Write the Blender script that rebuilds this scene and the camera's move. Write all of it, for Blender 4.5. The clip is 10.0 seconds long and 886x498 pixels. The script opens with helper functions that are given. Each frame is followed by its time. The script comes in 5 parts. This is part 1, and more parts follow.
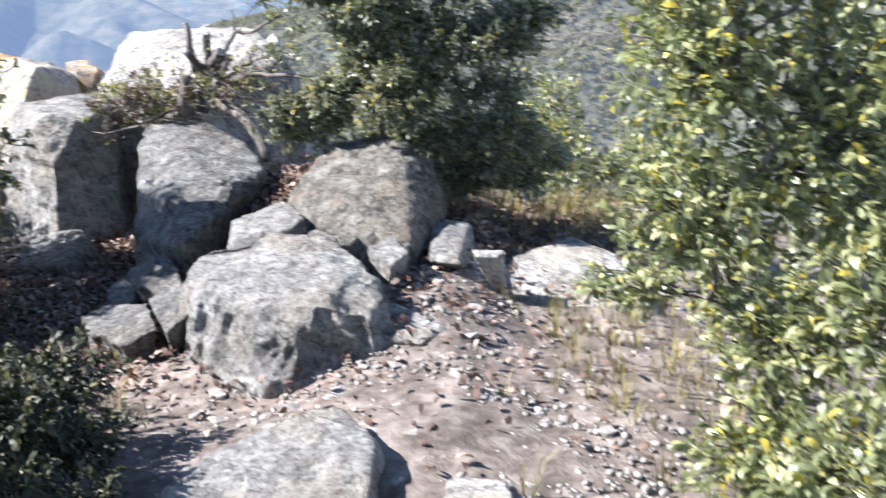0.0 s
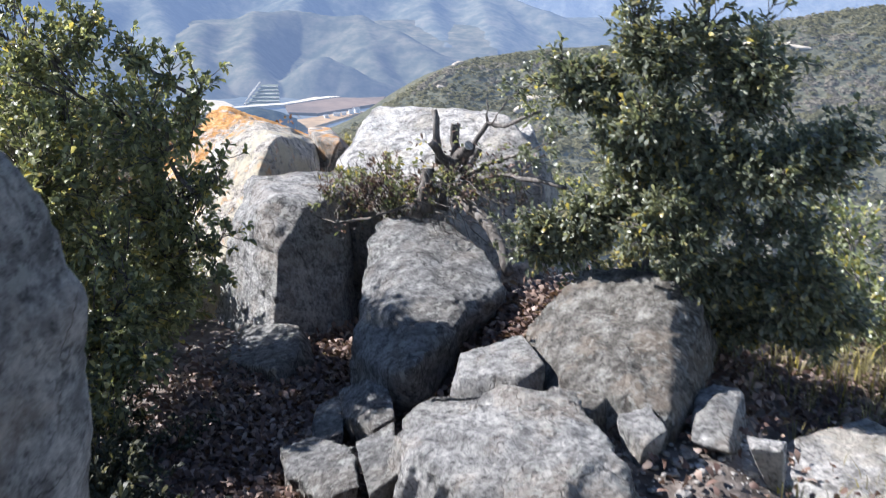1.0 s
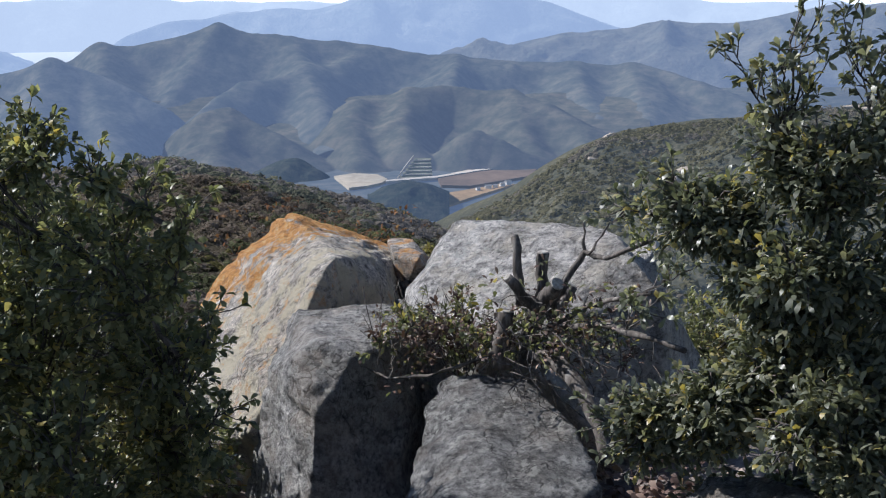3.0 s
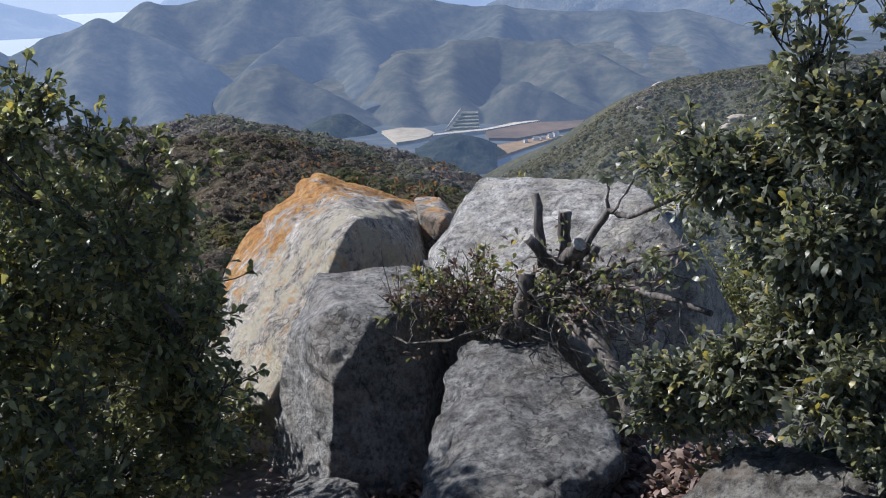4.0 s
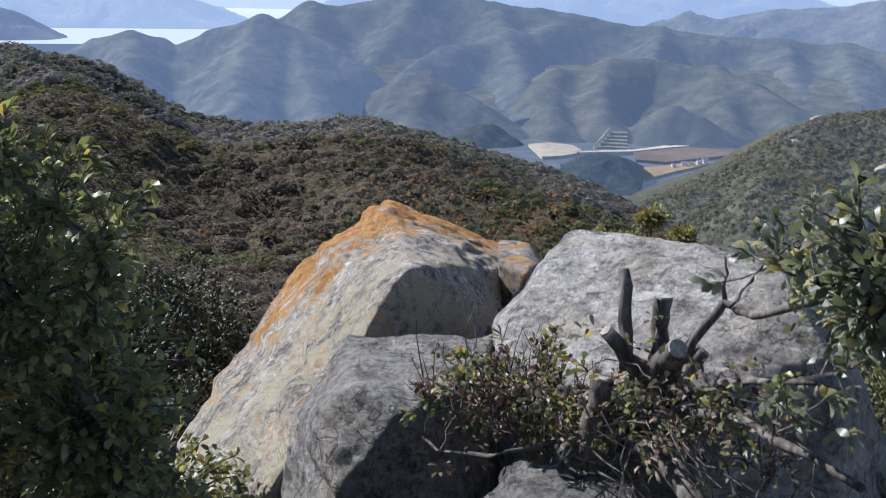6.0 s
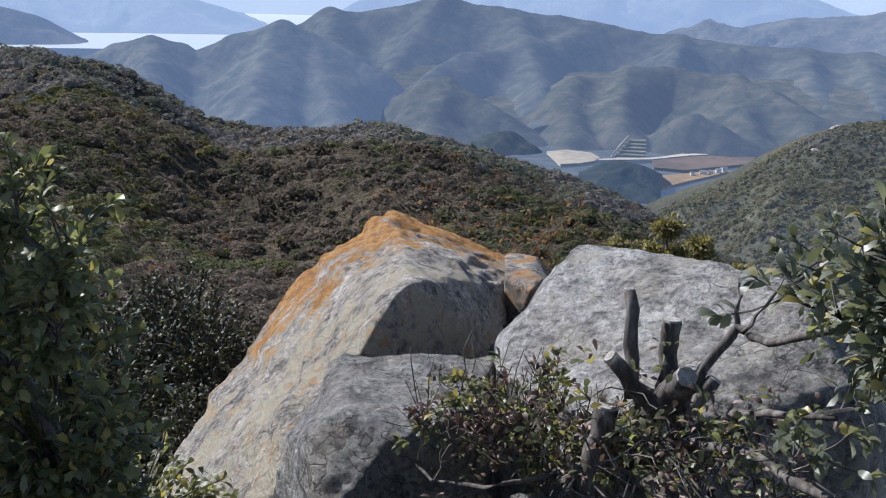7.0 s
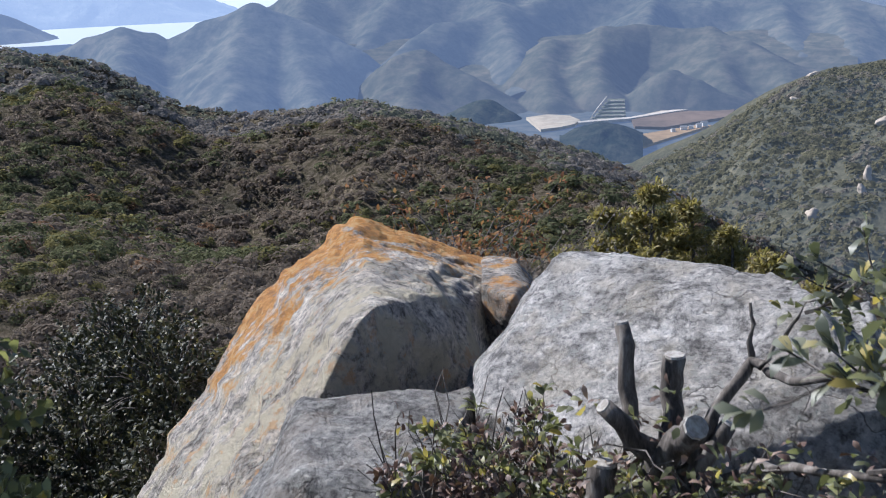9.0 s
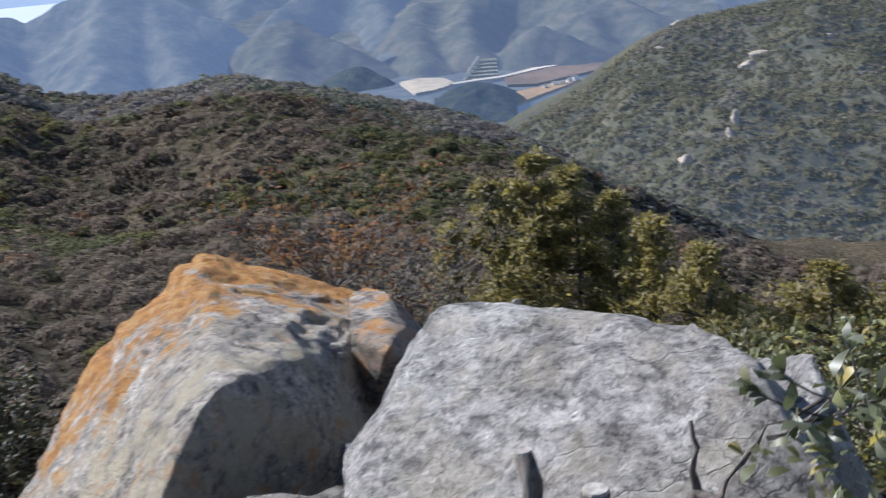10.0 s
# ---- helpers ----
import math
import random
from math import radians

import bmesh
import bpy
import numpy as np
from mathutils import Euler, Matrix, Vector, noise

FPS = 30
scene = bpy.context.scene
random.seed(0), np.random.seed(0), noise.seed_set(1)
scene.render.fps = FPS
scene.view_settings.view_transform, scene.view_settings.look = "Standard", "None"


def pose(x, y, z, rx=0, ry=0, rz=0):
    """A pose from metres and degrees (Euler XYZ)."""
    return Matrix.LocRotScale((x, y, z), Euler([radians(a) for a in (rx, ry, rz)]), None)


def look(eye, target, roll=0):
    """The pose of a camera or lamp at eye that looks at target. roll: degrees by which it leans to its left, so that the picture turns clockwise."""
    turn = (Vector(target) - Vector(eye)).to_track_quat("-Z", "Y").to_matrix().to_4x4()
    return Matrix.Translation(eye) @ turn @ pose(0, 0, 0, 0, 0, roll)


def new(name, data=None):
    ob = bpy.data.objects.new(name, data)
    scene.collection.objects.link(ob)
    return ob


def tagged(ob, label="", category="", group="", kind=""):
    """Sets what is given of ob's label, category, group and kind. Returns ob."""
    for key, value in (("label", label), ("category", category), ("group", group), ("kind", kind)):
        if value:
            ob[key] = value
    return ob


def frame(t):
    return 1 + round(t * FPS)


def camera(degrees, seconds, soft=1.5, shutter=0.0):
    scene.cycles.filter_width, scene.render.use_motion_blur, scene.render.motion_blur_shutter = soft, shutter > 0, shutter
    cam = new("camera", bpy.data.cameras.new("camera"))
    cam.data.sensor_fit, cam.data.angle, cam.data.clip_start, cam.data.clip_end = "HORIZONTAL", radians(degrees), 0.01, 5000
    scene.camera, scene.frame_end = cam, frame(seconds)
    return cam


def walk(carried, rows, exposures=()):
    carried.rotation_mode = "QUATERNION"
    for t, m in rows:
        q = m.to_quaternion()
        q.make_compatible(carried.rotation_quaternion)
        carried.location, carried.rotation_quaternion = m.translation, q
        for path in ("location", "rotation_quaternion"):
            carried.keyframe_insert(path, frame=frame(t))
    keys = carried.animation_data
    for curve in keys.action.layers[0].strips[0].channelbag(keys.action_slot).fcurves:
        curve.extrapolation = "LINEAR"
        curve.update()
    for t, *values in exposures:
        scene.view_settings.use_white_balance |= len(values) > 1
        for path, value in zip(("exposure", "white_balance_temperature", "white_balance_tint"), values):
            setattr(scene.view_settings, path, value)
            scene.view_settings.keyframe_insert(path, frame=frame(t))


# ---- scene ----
cam = camera(41.0, 10.0, soft=1.0, shutter=0.3)
PATH = [
    (0, (0.078, -0.045, 1.539), (0.014, 1.859, 0.931), -1.7),
    (0.5, (0.023, 0.382, 1.585), (-0.308, 2.272, 1.021), -0.5),
    (1, (-0.127, 0.908, 1.705), (-0.574, 2.781, 1.168), 1.1),
    (1.5, (-0.123, 1.441, 1.684), (-0.697, 3.304, 1.241), 1.0),
    (2, (-0.145, 1.898, 1.695), (-0.765, 3.76, 1.314), 0.9),
    (2.5, (-0.222, 2.255, 1.688), (-0.854, 4.115, 1.308), 0.4),
    (2.7, (-0.228, 2.353, 1.689), (-0.886, 4.201, 1.297), 0.1),
    (4, (-0.171, 2.677, 1.677), (-0.942, 4.455, 1.181), -2.0),
    (4.5, (-0.188, 2.802, 1.647), (-0.971, 4.571, 1.142), -1.2),
    (5, (-0.308, 3.113, 1.647), (-1.11, 4.871, 1.133), 0.2),
    (5.5, (-0.432, 3.558, 1.619), (-1.301, 5.286, 1.11), 0.7),
    (6, (-0.446, 3.924, 1.566), (-1.425, 5.602, 1.091), 1.4),
    (6.2, (-0.463, 4.002, 1.558), (-1.463, 5.673, 1.1), 2.2),
    (7.5, (-0.503, 4.147, 1.548), (-1.5, 5.811, 1.071), 1.0),
    (8, (-0.522, 4.162, 1.545), (-1.488, 5.839, 1.055), 0.5),
    (8.5, (-0.595, 4.305, 1.519), (-1.554, 5.99, 1.033), 0.0),
    (9, (-0.701, 4.62, 1.577), (-1.681, 6.283, 1.068), -2.1),
    (9.5, (-0.824, 4.905, 1.62), (-1.795, 6.566, 1.088), -4.0),
    (10, (-0.978, 5.302, 1.641), (-1.781, 7.039, 1.066), -4.7),
]
EXPOSURES = [(0, 1.92, 6140, 12), (0.5, 1.64, 6090, 13), (1.0, 1.44, 6040, 12), (1.5, 1.07, 6040, 12), (2.0, 0.63, 6040, 12), (2.5, 0.37, 6040, 12), (4.0, 0.45, 5990, 12), (5.5, 0.57, 5990, 12), (7.5, 0.38, 5940, 12), (8.0, 0.55, 5940, 12), (9.0, 0.63, 5890, 13), (10.0, 0.67, 5940, 12)]
walk(cam, [(t, look(eye, target, roll)) for t, eye, target, roll in PATH], EXPOSURES)

# ---- sky, sun ----
world = bpy.data.worlds.new("sky")
scene.world = world
world.use_nodes = True
SUN_AZ, SUN_EL = 86.0, 38.0          # degrees from +y towards -x, and above the horizon
wn = world.node_tree
sky = wn.nodes.new("ShaderNodeTexSky")
sky.sky_type = "NISHITA"
sky.sun_disc = False
sky.sun_elevation = radians(SUN_EL)
sky.sun_rotation = radians(-SUN_AZ)
sky.air_density, sky.dust_density, sky.ozone_density = 0.8, 0.15, 1.5
sky.altitude = 1200
wn.nodes["Background"].inputs["Strength"].default_value = 0.076
# pale haze low over the horizon, all round
wtc = wn.nodes.new("ShaderNodeTexCoord")
wsep = wn.nodes.new("ShaderNodeSeparateXYZ")
wn.links.new(wtc.outputs["Generated"], wsep.inputs[0])
wramp = wn.nodes.new("ShaderNodeMapRange")
wramp.interpolation_type = "SMOOTHSTEP"
wn.links.new(wsep.outputs["Z"], wramp.inputs["Value"])
wramp.inputs["From Min"].default_value, wramp.inputs["From Max"].default_value = 0.0, 0.16
wramp.inputs["To Min"].default_value, wramp.inputs["To Max"].default_value = 0.85, 0.0
wmix = wn.nodes.new("ShaderNodeMix")
wmix.data_type = "RGBA"
wn.links.new(wramp.outputs["Result"], wmix.inputs["Factor"])
wn.links.new(sky.outputs["Color"], wmix.inputs[6])
wmix.inputs[7].default_value = (12.5, 14.0, 15.5, 1)
wn.links.new(wmix.outputs[2], wn.nodes["Background"].inputs["Color"])
sun = new("sun", bpy.data.lights.new("sun", "SUN"))
sun.data.energy, sun.data.angle, sun.data.color = 4.9, radians(0.6), (1.0, 0.965, 0.91)
sun_way = Vector((-math.sin(radians(SUN_AZ)) * math.cos(radians(SUN_EL)), math.cos(radians(SUN_AZ)) * math.cos(radians(SUN_EL)), math.sin(radians(SUN_EL))))
sun.matrix_world = look(sun_way * 50, (0, 0, 0))


# ---- noise on arrays ----
def _hash(ix, iy, iz, seed):
    h = (ix * 374761393 + iy * 668265263 + iz * 2147483647 + seed * 974711) & 0xFFFFFFFF
    h = ((h ^ (h >> 13)) * 1274126177) & 0xFFFFFFFF
    return ((h ^ (h >> 16)) & 0xFFFF) / 32767.5 - 1.0


def vnoise(p, seed=0):
    """Smooth value noise, -1 to 1, at the rows of p."""
    i = np.floor(p).astype(np.int64)
    f = p - i
    f = f * f * f * (f * (f * 6 - 15) + 10)
    out = np.zeros(len(p))
    for dx in (0, 1):
        for dy in (0, 1):
            for dz in (0, 1):
                w = (f[:, 0] if dx else 1 - f[:, 0]) * (f[:, 1] if dy else 1 - f[:, 1]) * (f[:, 2] if dz else 1 - f[:, 2])
                out += w * _hash(i[:, 0] + dx, i[:, 1] + dy, i[:, 2] + dz, seed)
    return out


def fbm(p, octaves=4, seed=0, ridged=False):
    out, amp, total = np.zeros(len(p)), 1.0, 0.0
    for o in range(octaves):
        n = vnoise(p * 2.03 ** o + 17.3 * o, seed + o)
        out += amp * (1 - 2 * np.abs(n) if ridged else n)
        total += amp
        amp *= 0.5
    return out / total


# ---- materials ----
def material(name):
    m = bpy.data.materials.new(name)
    m.use_nodes = True
    nt = m.node_tree
    return m, nt, nt.nodes["Principled BSDF"]


def node(nt, kind, **values):
    n = nt.nodes.new(kind)
    for key, value in values.items():
        if key in n.inputs:
            n.inputs[key].default_value = value
    return n


def ramp(nt, source, stops):
    r = nt.nodes.new("ShaderNodeValToRGB")
    while len(r.color_ramp.elements) < len(stops):
        r.color_ramp.elements.new(0.5)
    for e, (at, col) in zip(r.color_ramp.elements, stops):
        e.position, e.color = at, (*col, 1) if len(col) == 3 else col
    nt.links.new(source, r.inputs[0])
    return r.outputs["Color"]


def mixed(nt, a, b, factor, mode="MIX"):
    n = nt.nodes.new("ShaderNodeMix")
    n.data_type, n.blend_type = "RGBA", mode
    for socket, value in ((n.inputs["Factor"], factor), (n.inputs[6], a), (n.inputs[7], b)):
        if isinstance(value, (float, int)):
            socket.default_value = value
        elif isinstance(value, tuple):
            socket.default_value = (*value, 1)
        else:
            nt.links.new(value, socket)
    return n.outputs[2]


def noise_at(nt, scale, detail=6.0, rough=0.6, stretch=None, coord="Object"):
    tc = nt.nodes.new("ShaderNodeTexCoord")
    out = tc.outputs[coord]
    if stretch:
        mp = nt.nodes.new("ShaderNodeMapping")
        mp.inputs["Scale"].default_value = stretch
        mp.inputs["Rotation"].default_value = (0.3, 0.5, 0.2)
        nt.links.new(out, mp.inputs["Vector"])
        out = mp.outputs["Vector"]
    n = node(nt, "ShaderNodeTexNoise", Scale=scale, Detail=detail, Roughness=rough)
    nt.links.new(out, n.inputs["Vector"])
    return n.outputs["Fac"]


def bump(nt, bsdf, height, strength, distance):
    b = node(nt, "ShaderNodeBump", Strength=strength, Distance=distance)
    nt.links.new(height, b.inputs["Height"])
    nt.links.new(b.outputs["Normal"], bsdf.inputs["Normal"])


def rock_material(name, dark, mid, light, lichen=0.0, warm=0.0, stained=0.66):
    m, nt, b = material(name)
    big = noise_at(nt, 2.0, 6, 0.62)
    mottle = noise_at(nt, 13, 12, 0.74)
    fine = noise_at(nt, 46, 8, 0.75)
    streak = noise_at(nt, 5, 8, 0.7, stretch=(1.0, 1.2, 3.0))
    col = ramp(nt, mixed(nt, mottle, streak, 0.2), [(0.42, dark), (0.50, mid), (0.585, light)])
    grain = ramp(nt, fine, [(0.39, (0.36, 0.36, 0.37)), (0.47, (0.92, 0.92, 0.92)), (0.60, (1.32, 1.31, 1.29))])
    col = mixed(nt, col, grain, 0.85, "MULTIPLY")
    spots = ramp(nt, noise_at(nt, 30, 6, 0.65), [(0.54, (0, 0, 0)), (0.57, (1, 1, 1))])
    gated = mixed(nt, spots, ramp(nt, noise_at(nt, 4.0, 4, 0.6), [(0.47, (0, 0, 0)), (0.56, (0.8, 0.8, 0.8))]), 1.0, "MULTIPLY")
    col = mixed(nt, col, (0.60, 0.60, 0.57), gated)
    veins = nt.nodes.new("ShaderNodeTexVoronoi")
    veins.feature = "DISTANCE_TO_EDGE"
    veins.inputs["Scale"].default_value = 3.2
    wob = nt.nodes.new("ShaderNodeVectorMath"); wob.operation = "MULTIPLY_ADD"
    tc0 = nt.nodes.new("ShaderNodeTexCoord")
    wn0 = node(nt, "ShaderNodeTexNoise", Scale=3.0, Detail=5.0)
    nt.links.new(tc0.outputs["Object"], wn0.inputs["Vector"])
    nt.links.new(wn0.outputs["Color"], wob.inputs[0]); wob.inputs[1].default_value = (0.7, 0.7, 0.7)
    nt.links.new(tc0.outputs["Object"], wob.inputs[2])
    nt.links.new(wob.outputs[0], veins.inputs["Vector"])
    line = ramp(nt, veins.outputs["Distance"], [(0.0, (0.30, 0.29, 0.28)), (0.018, (1, 1, 1))])
    some = ramp(nt, noise_at(nt, 2.6, 3, 0.5), [(0.44, (0, 0, 0)), (0.52, (1, 1, 1))])
    col = mixed(nt, col, mixed(nt, col, line, 1.0, "MULTIPLY"), some)
    blotch = ramp(nt, big, [(0.44, (0, 0, 0)), (0.57, (1, 1, 1))])
    col = mixed(nt, col, mixed(nt, col, (stained, stained * 0.98, stained * 0.95), 1.0, "MULTIPLY"), blotch)
    if warm:
        stain = ramp(nt, noise_at(nt, 5, 6, 0.65), [(0.47 if lichen else 0.51, (0, 0, 0)), (0.58, (warm, warm, warm))])
        col = mixed(nt, col, tuple(min(0.7, l * k) for l, k in zip(light, (0.96, 0.79, 0.66))), stain)
    if lichen:
        # orange crust on the crest and the side that falls away to the west
        tc = nt.nodes.new("ShaderNodeTexCoord")
        lean = nt.nodes.new("ShaderNodeVectorMath"); lean.operation = "DOT_PRODUCT"
        nt.links.new(tc.outputs["Object"], lean.inputs[0])
        lean.inputs[1].default_value = (-1.1, 0.6, 1.1)
        patch = nt.nodes.new("ShaderNodeMath"); patch.operation = "MULTIPLY_ADD"
        nt.links.new(noise_at(nt, 5.0, 10, 0.72), patch.inputs[0])
        patch.inputs[1].default_value = 4.8
        nt.links.new(lean.outputs["Value"], patch.inputs[2])
        shift = nt.nodes.new("ShaderNodeMath"); shift.operation = "MULTIPLY_ADD"
        nt.links.new(patch.outputs[0], shift.inputs[0])
        shift.inputs[1].default_value, shift.inputs[2].default_value = 0.5, lichen - 2.2
        crust = ramp(nt, shift.outputs[0], [(0.25, (0, 0, 0)), (0.46, (0.95, 0.95, 0.95))])
        orange = ramp(nt, noise_at(nt, 18, 8, 0.75), [(0.40, (0.42, 0.20, 0.07)), (0.5, (0.68, 0.31, 0.075)), (0.60, (0.72, 0.46, 0.20))])
        flecks = ramp(nt, noise_at(nt, 12, 8, 0.7), [(0.555, (0, 0, 0)), (0.61, (0.75, 0.75, 0.75))])
        some_of = ramp(nt, noise_at(nt, 2.2, 3, 0.5), [(0.42, (0, 0, 0)), (0.55, (1, 1, 1))])
        col = mixed(nt, col, (0.66, 0.40, 0.20), mixed(nt, flecks, some_of, 1.0, "MULTIPLY"))
        col = mixed(nt, col, orange, crust)
    nt.links.new(col, b.inputs["Base Color"])
    b.inputs["Roughness"].default_value = 0.86
    b.inputs["Specular IOR Level"].default_value = 0.25
    relief = ramp(nt, mixed(nt, fine, mottle, 0.55), [(0.38, (0, 0, 0)), (0.62, (1, 1, 1))])
    relief = mixed(nt, relief, mixed(nt, relief, line, 1.0, "MULTIPLY"), some)
    bump(nt, b, relief, 1.0, 0.028)
    return m


ROCK = rock_material("weathered_grey_rock", (0.154, 0.149, 0.148), (0.28, 0.274, 0.269), (0.449, 0.438, 0.423), warm=0.12)
ROCK_LIGHT = rock_material("light_grey_rock", (0.22, 0.213, 0.208), (0.40, 0.388, 0.378), (0.60, 0.582, 0.56), warm=0.2, stained=0.75)
ROCK_PALE = rock_material("pale_rock", (0.27, 0.256, 0.245), (0.61, 0.58, 0.555), (0.82, 0.785, 0.755), warm=0.35, stained=0.74)
ROCK_ORANGE = rock_material("lichen_rock", (0.25, 0.228, 0.205), (0.62, 0.555, 0.495), (0.86, 0.79, 0.705), lichen=1.0, warm=0.85, stained=0.78)
ROCK_STAINED = rock_material("stained_rock", (0.22, 0.20, 0.185), (0.48, 0.44, 0.40), (0.72, 0.67, 0.62), lichen=1.22, warm=0.6, stained=0.72)
ROCK_BROWN = rock_material("brownish_rock", (0.12, 0.108, 0.096), (0.25, 0.232, 0.208), (0.43, 0.41, 0.375), warm=0.35)


def leaf_material(name, dark, mid, light, gloss=0.35, pass_on=0.3, odd=(0.42, 0.34, 0.06), shine=0.5):
    m, nt, b = material(name)
    geo = nt.nodes.new("ShaderNodeNewGeometry")
    col = ramp(nt, geo.outputs["Random Per Island"], [(0.0, dark), (0.55, mid), (0.88, light), (0.975, odd)])
    nt.links.new(col, b.inputs["Base Color"])
    b.inputs["Roughness"].default_value = gloss
    b.inputs["Specular IOR Level"].default_value = shine
    t = nt.nodes.new("ShaderNodeBsdfTranslucent")
    nt.links.new(mixed(nt, col, (1.3, 1.32, 0.8), 1.0, "MULTIPLY"), t.inputs["Color"])
    mix = nt.nodes.new("ShaderNodeMixShader")
    mix.inputs[0].default_value = pass_on
    nt.links.new(b.outputs[0], mix.inputs[1])
    nt.links.new(t.outputs[0], mix.inputs[2])
    nt.links.new(mix.outputs[0], nt.nodes["Material Output"].inputs["Surface"])
    return m


LEAF_GREY = leaf_material("greyish_leaf", (0.082, 0.092, 0.062), (0.16, 0.171, 0.116), (0.291, 0.293, 0.218), 0.4, 0.36, (0.40, 0.32, 0.10), 0.5)
LEAF = leaf_material("leathery_leaf", (0.092, 0.099, 0.054), (0.184, 0.193, 0.099), (0.342, 0.337, 0.184), 0.45, 0.42, (0.42, 0.33, 0.10), 0.5)
# Fine dark leaf; on the low shrubs its darkness paints in shade.
LEAF_DARK = leaf_material("dark_fine_shade_leaf", (0.022, 0.026, 0.015), (0.044, 0.048, 0.028), (0.095, 0.094, 0.06), 0.55, 0.15, (0.16, 0.14, 0.05), 0.3)
LEAF_LIGHT = leaf_material("young_leaf", (0.10, 0.115, 0.06), (0.20, 0.22, 0.105), (0.40, 0.405, 0.22), 0.4)
LEAF_DRY = leaf_material("dry_leaf", (0.06, 0.036, 0.029), (0.145, 0.083, 0.064), (0.29, 0.20, 0.155), 0.6, 0.15, (0.38, 0.29, 0.24))
PINE = leaf_material("pine_needles", (0.144, 0.127, 0.053), (0.246, 0.212, 0.084), (0.36, 0.3, 0.132), 0.6, 0.45, (0.25, 0.19, 0.06))
TREES_BARE = leaf_material("bare_canopy", (0.13, 0.112, 0.10), (0.19, 0.165, 0.145), (0.25, 0.22, 0.195), 1.0, 0.3, (0.17, 0.14, 0.12), 0.0)
TREES_RUST = leaf_material("rusty_canopy", (0.14, 0.07, 0.04), (0.24, 0.12, 0.07), (0.33, 0.19, 0.11), 1.0, 0.3, (0.25, 0.16, 0.1), 0.0)


def plain_material(name, stops, scale=20, rough=0.85, relief=0.5, depth=0.01, stretch=None):
    m, nt, b = material(name)
    f = noise_at(nt, scale, 8, 0.65, stretch)
    col = ramp(nt, f, [(0.5 + (at - 0.5) * 0.55, c) for at, c in stops])
    big = ramp(nt, noise_at(nt, scale * 0.13, 4, 0.6), [(0.35, (0.72, 0.72, 0.72)), (0.65, (1.1, 1.1, 1.1))])
    nt.links.new(mixed(nt, col, big, 1.0, "MULTIPLY"), b.inputs["Base Color"])
    b.inputs["Roughness"].default_value = rough
    bump(nt, b, f, relief, depth)
    return m


BARK = plain_material("grey_bark", [(0.3, (0.05, 0.042, 0.036)), (0.55, (0.13, 0.11, 0.095)), (0.75, (0.24, 0.22, 0.20))], 40, 0.9, 0.8, 0.006, (1, 1, 0.25))
CUT_WOOD = plain_material("cut_wood", [(0.3, (0.28, 0.25, 0.22)), (0.7, (0.50, 0.47, 0.43))], 60, 0.85, 0.3, 0.002)
DIRT = plain_material("path_dirt", [(0.28, (0.085, 0.066, 0.055)), (0.5, (0.165, 0.132, 0.113)), (0.75, (0.28, 0.238, 0.21))], 9, 0.95, 0.9, 0.03)
STONE = plain_material("loose_stone", [(0.3, (0.20, 0.18, 0.165)), (0.55, (0.32, 0.295, 0.27)), (0.75, (0.46, 0.43, 0.40))], 14, 0.9, 0.5, 0.006)
GRASS = leaf_material("dry_grass", (0.10, 0.085, 0.03), (0.19, 0.16, 0.07), (0.33, 0.28, 0.14), 0.8, 0.2)


def forest_material(name, stops, scale, relief, depth, haze_tint=(0, 0, 0), haze_glow=0.0):
    """Wooded slopes seen as a whole; a faint emission paints distance haze over them."""
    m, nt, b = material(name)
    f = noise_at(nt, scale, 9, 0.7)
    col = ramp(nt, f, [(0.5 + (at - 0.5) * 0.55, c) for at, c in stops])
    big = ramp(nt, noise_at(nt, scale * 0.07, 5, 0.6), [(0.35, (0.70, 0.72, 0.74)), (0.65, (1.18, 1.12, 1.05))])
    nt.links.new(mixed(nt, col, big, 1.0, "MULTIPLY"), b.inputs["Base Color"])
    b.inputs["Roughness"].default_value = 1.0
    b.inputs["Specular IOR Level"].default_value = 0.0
    if haze_glow:
        b.inputs["Emission Color"].default_value = (*haze_tint, 1)
        b.inputs["Emission Strength"].default_value = haze_glow
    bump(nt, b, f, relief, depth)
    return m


def crown_material(name, dark, mid, light, scale, haze_tint=None, haze_glow=0.0):
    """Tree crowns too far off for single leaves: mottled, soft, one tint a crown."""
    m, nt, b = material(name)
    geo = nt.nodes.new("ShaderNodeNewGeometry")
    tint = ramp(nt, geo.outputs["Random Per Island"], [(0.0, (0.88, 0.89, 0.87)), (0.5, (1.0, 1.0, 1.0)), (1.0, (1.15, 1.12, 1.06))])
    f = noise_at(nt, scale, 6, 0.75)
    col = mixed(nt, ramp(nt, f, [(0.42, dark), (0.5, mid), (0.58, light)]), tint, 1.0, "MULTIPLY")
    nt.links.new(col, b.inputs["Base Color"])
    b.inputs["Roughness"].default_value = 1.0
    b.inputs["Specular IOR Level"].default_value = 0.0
    # Emission paints haze over the crowns farthest off.
    if haze_glow:
        b.inputs["Emission Color"].default_value = (*haze_tint, 1)
        b.inputs["Emission Strength"].default_value = haze_glow
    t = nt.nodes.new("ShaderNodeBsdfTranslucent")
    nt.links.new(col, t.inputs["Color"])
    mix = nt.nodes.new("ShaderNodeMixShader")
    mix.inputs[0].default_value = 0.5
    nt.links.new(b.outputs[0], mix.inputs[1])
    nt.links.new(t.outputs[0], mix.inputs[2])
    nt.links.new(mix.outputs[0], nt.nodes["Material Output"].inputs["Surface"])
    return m


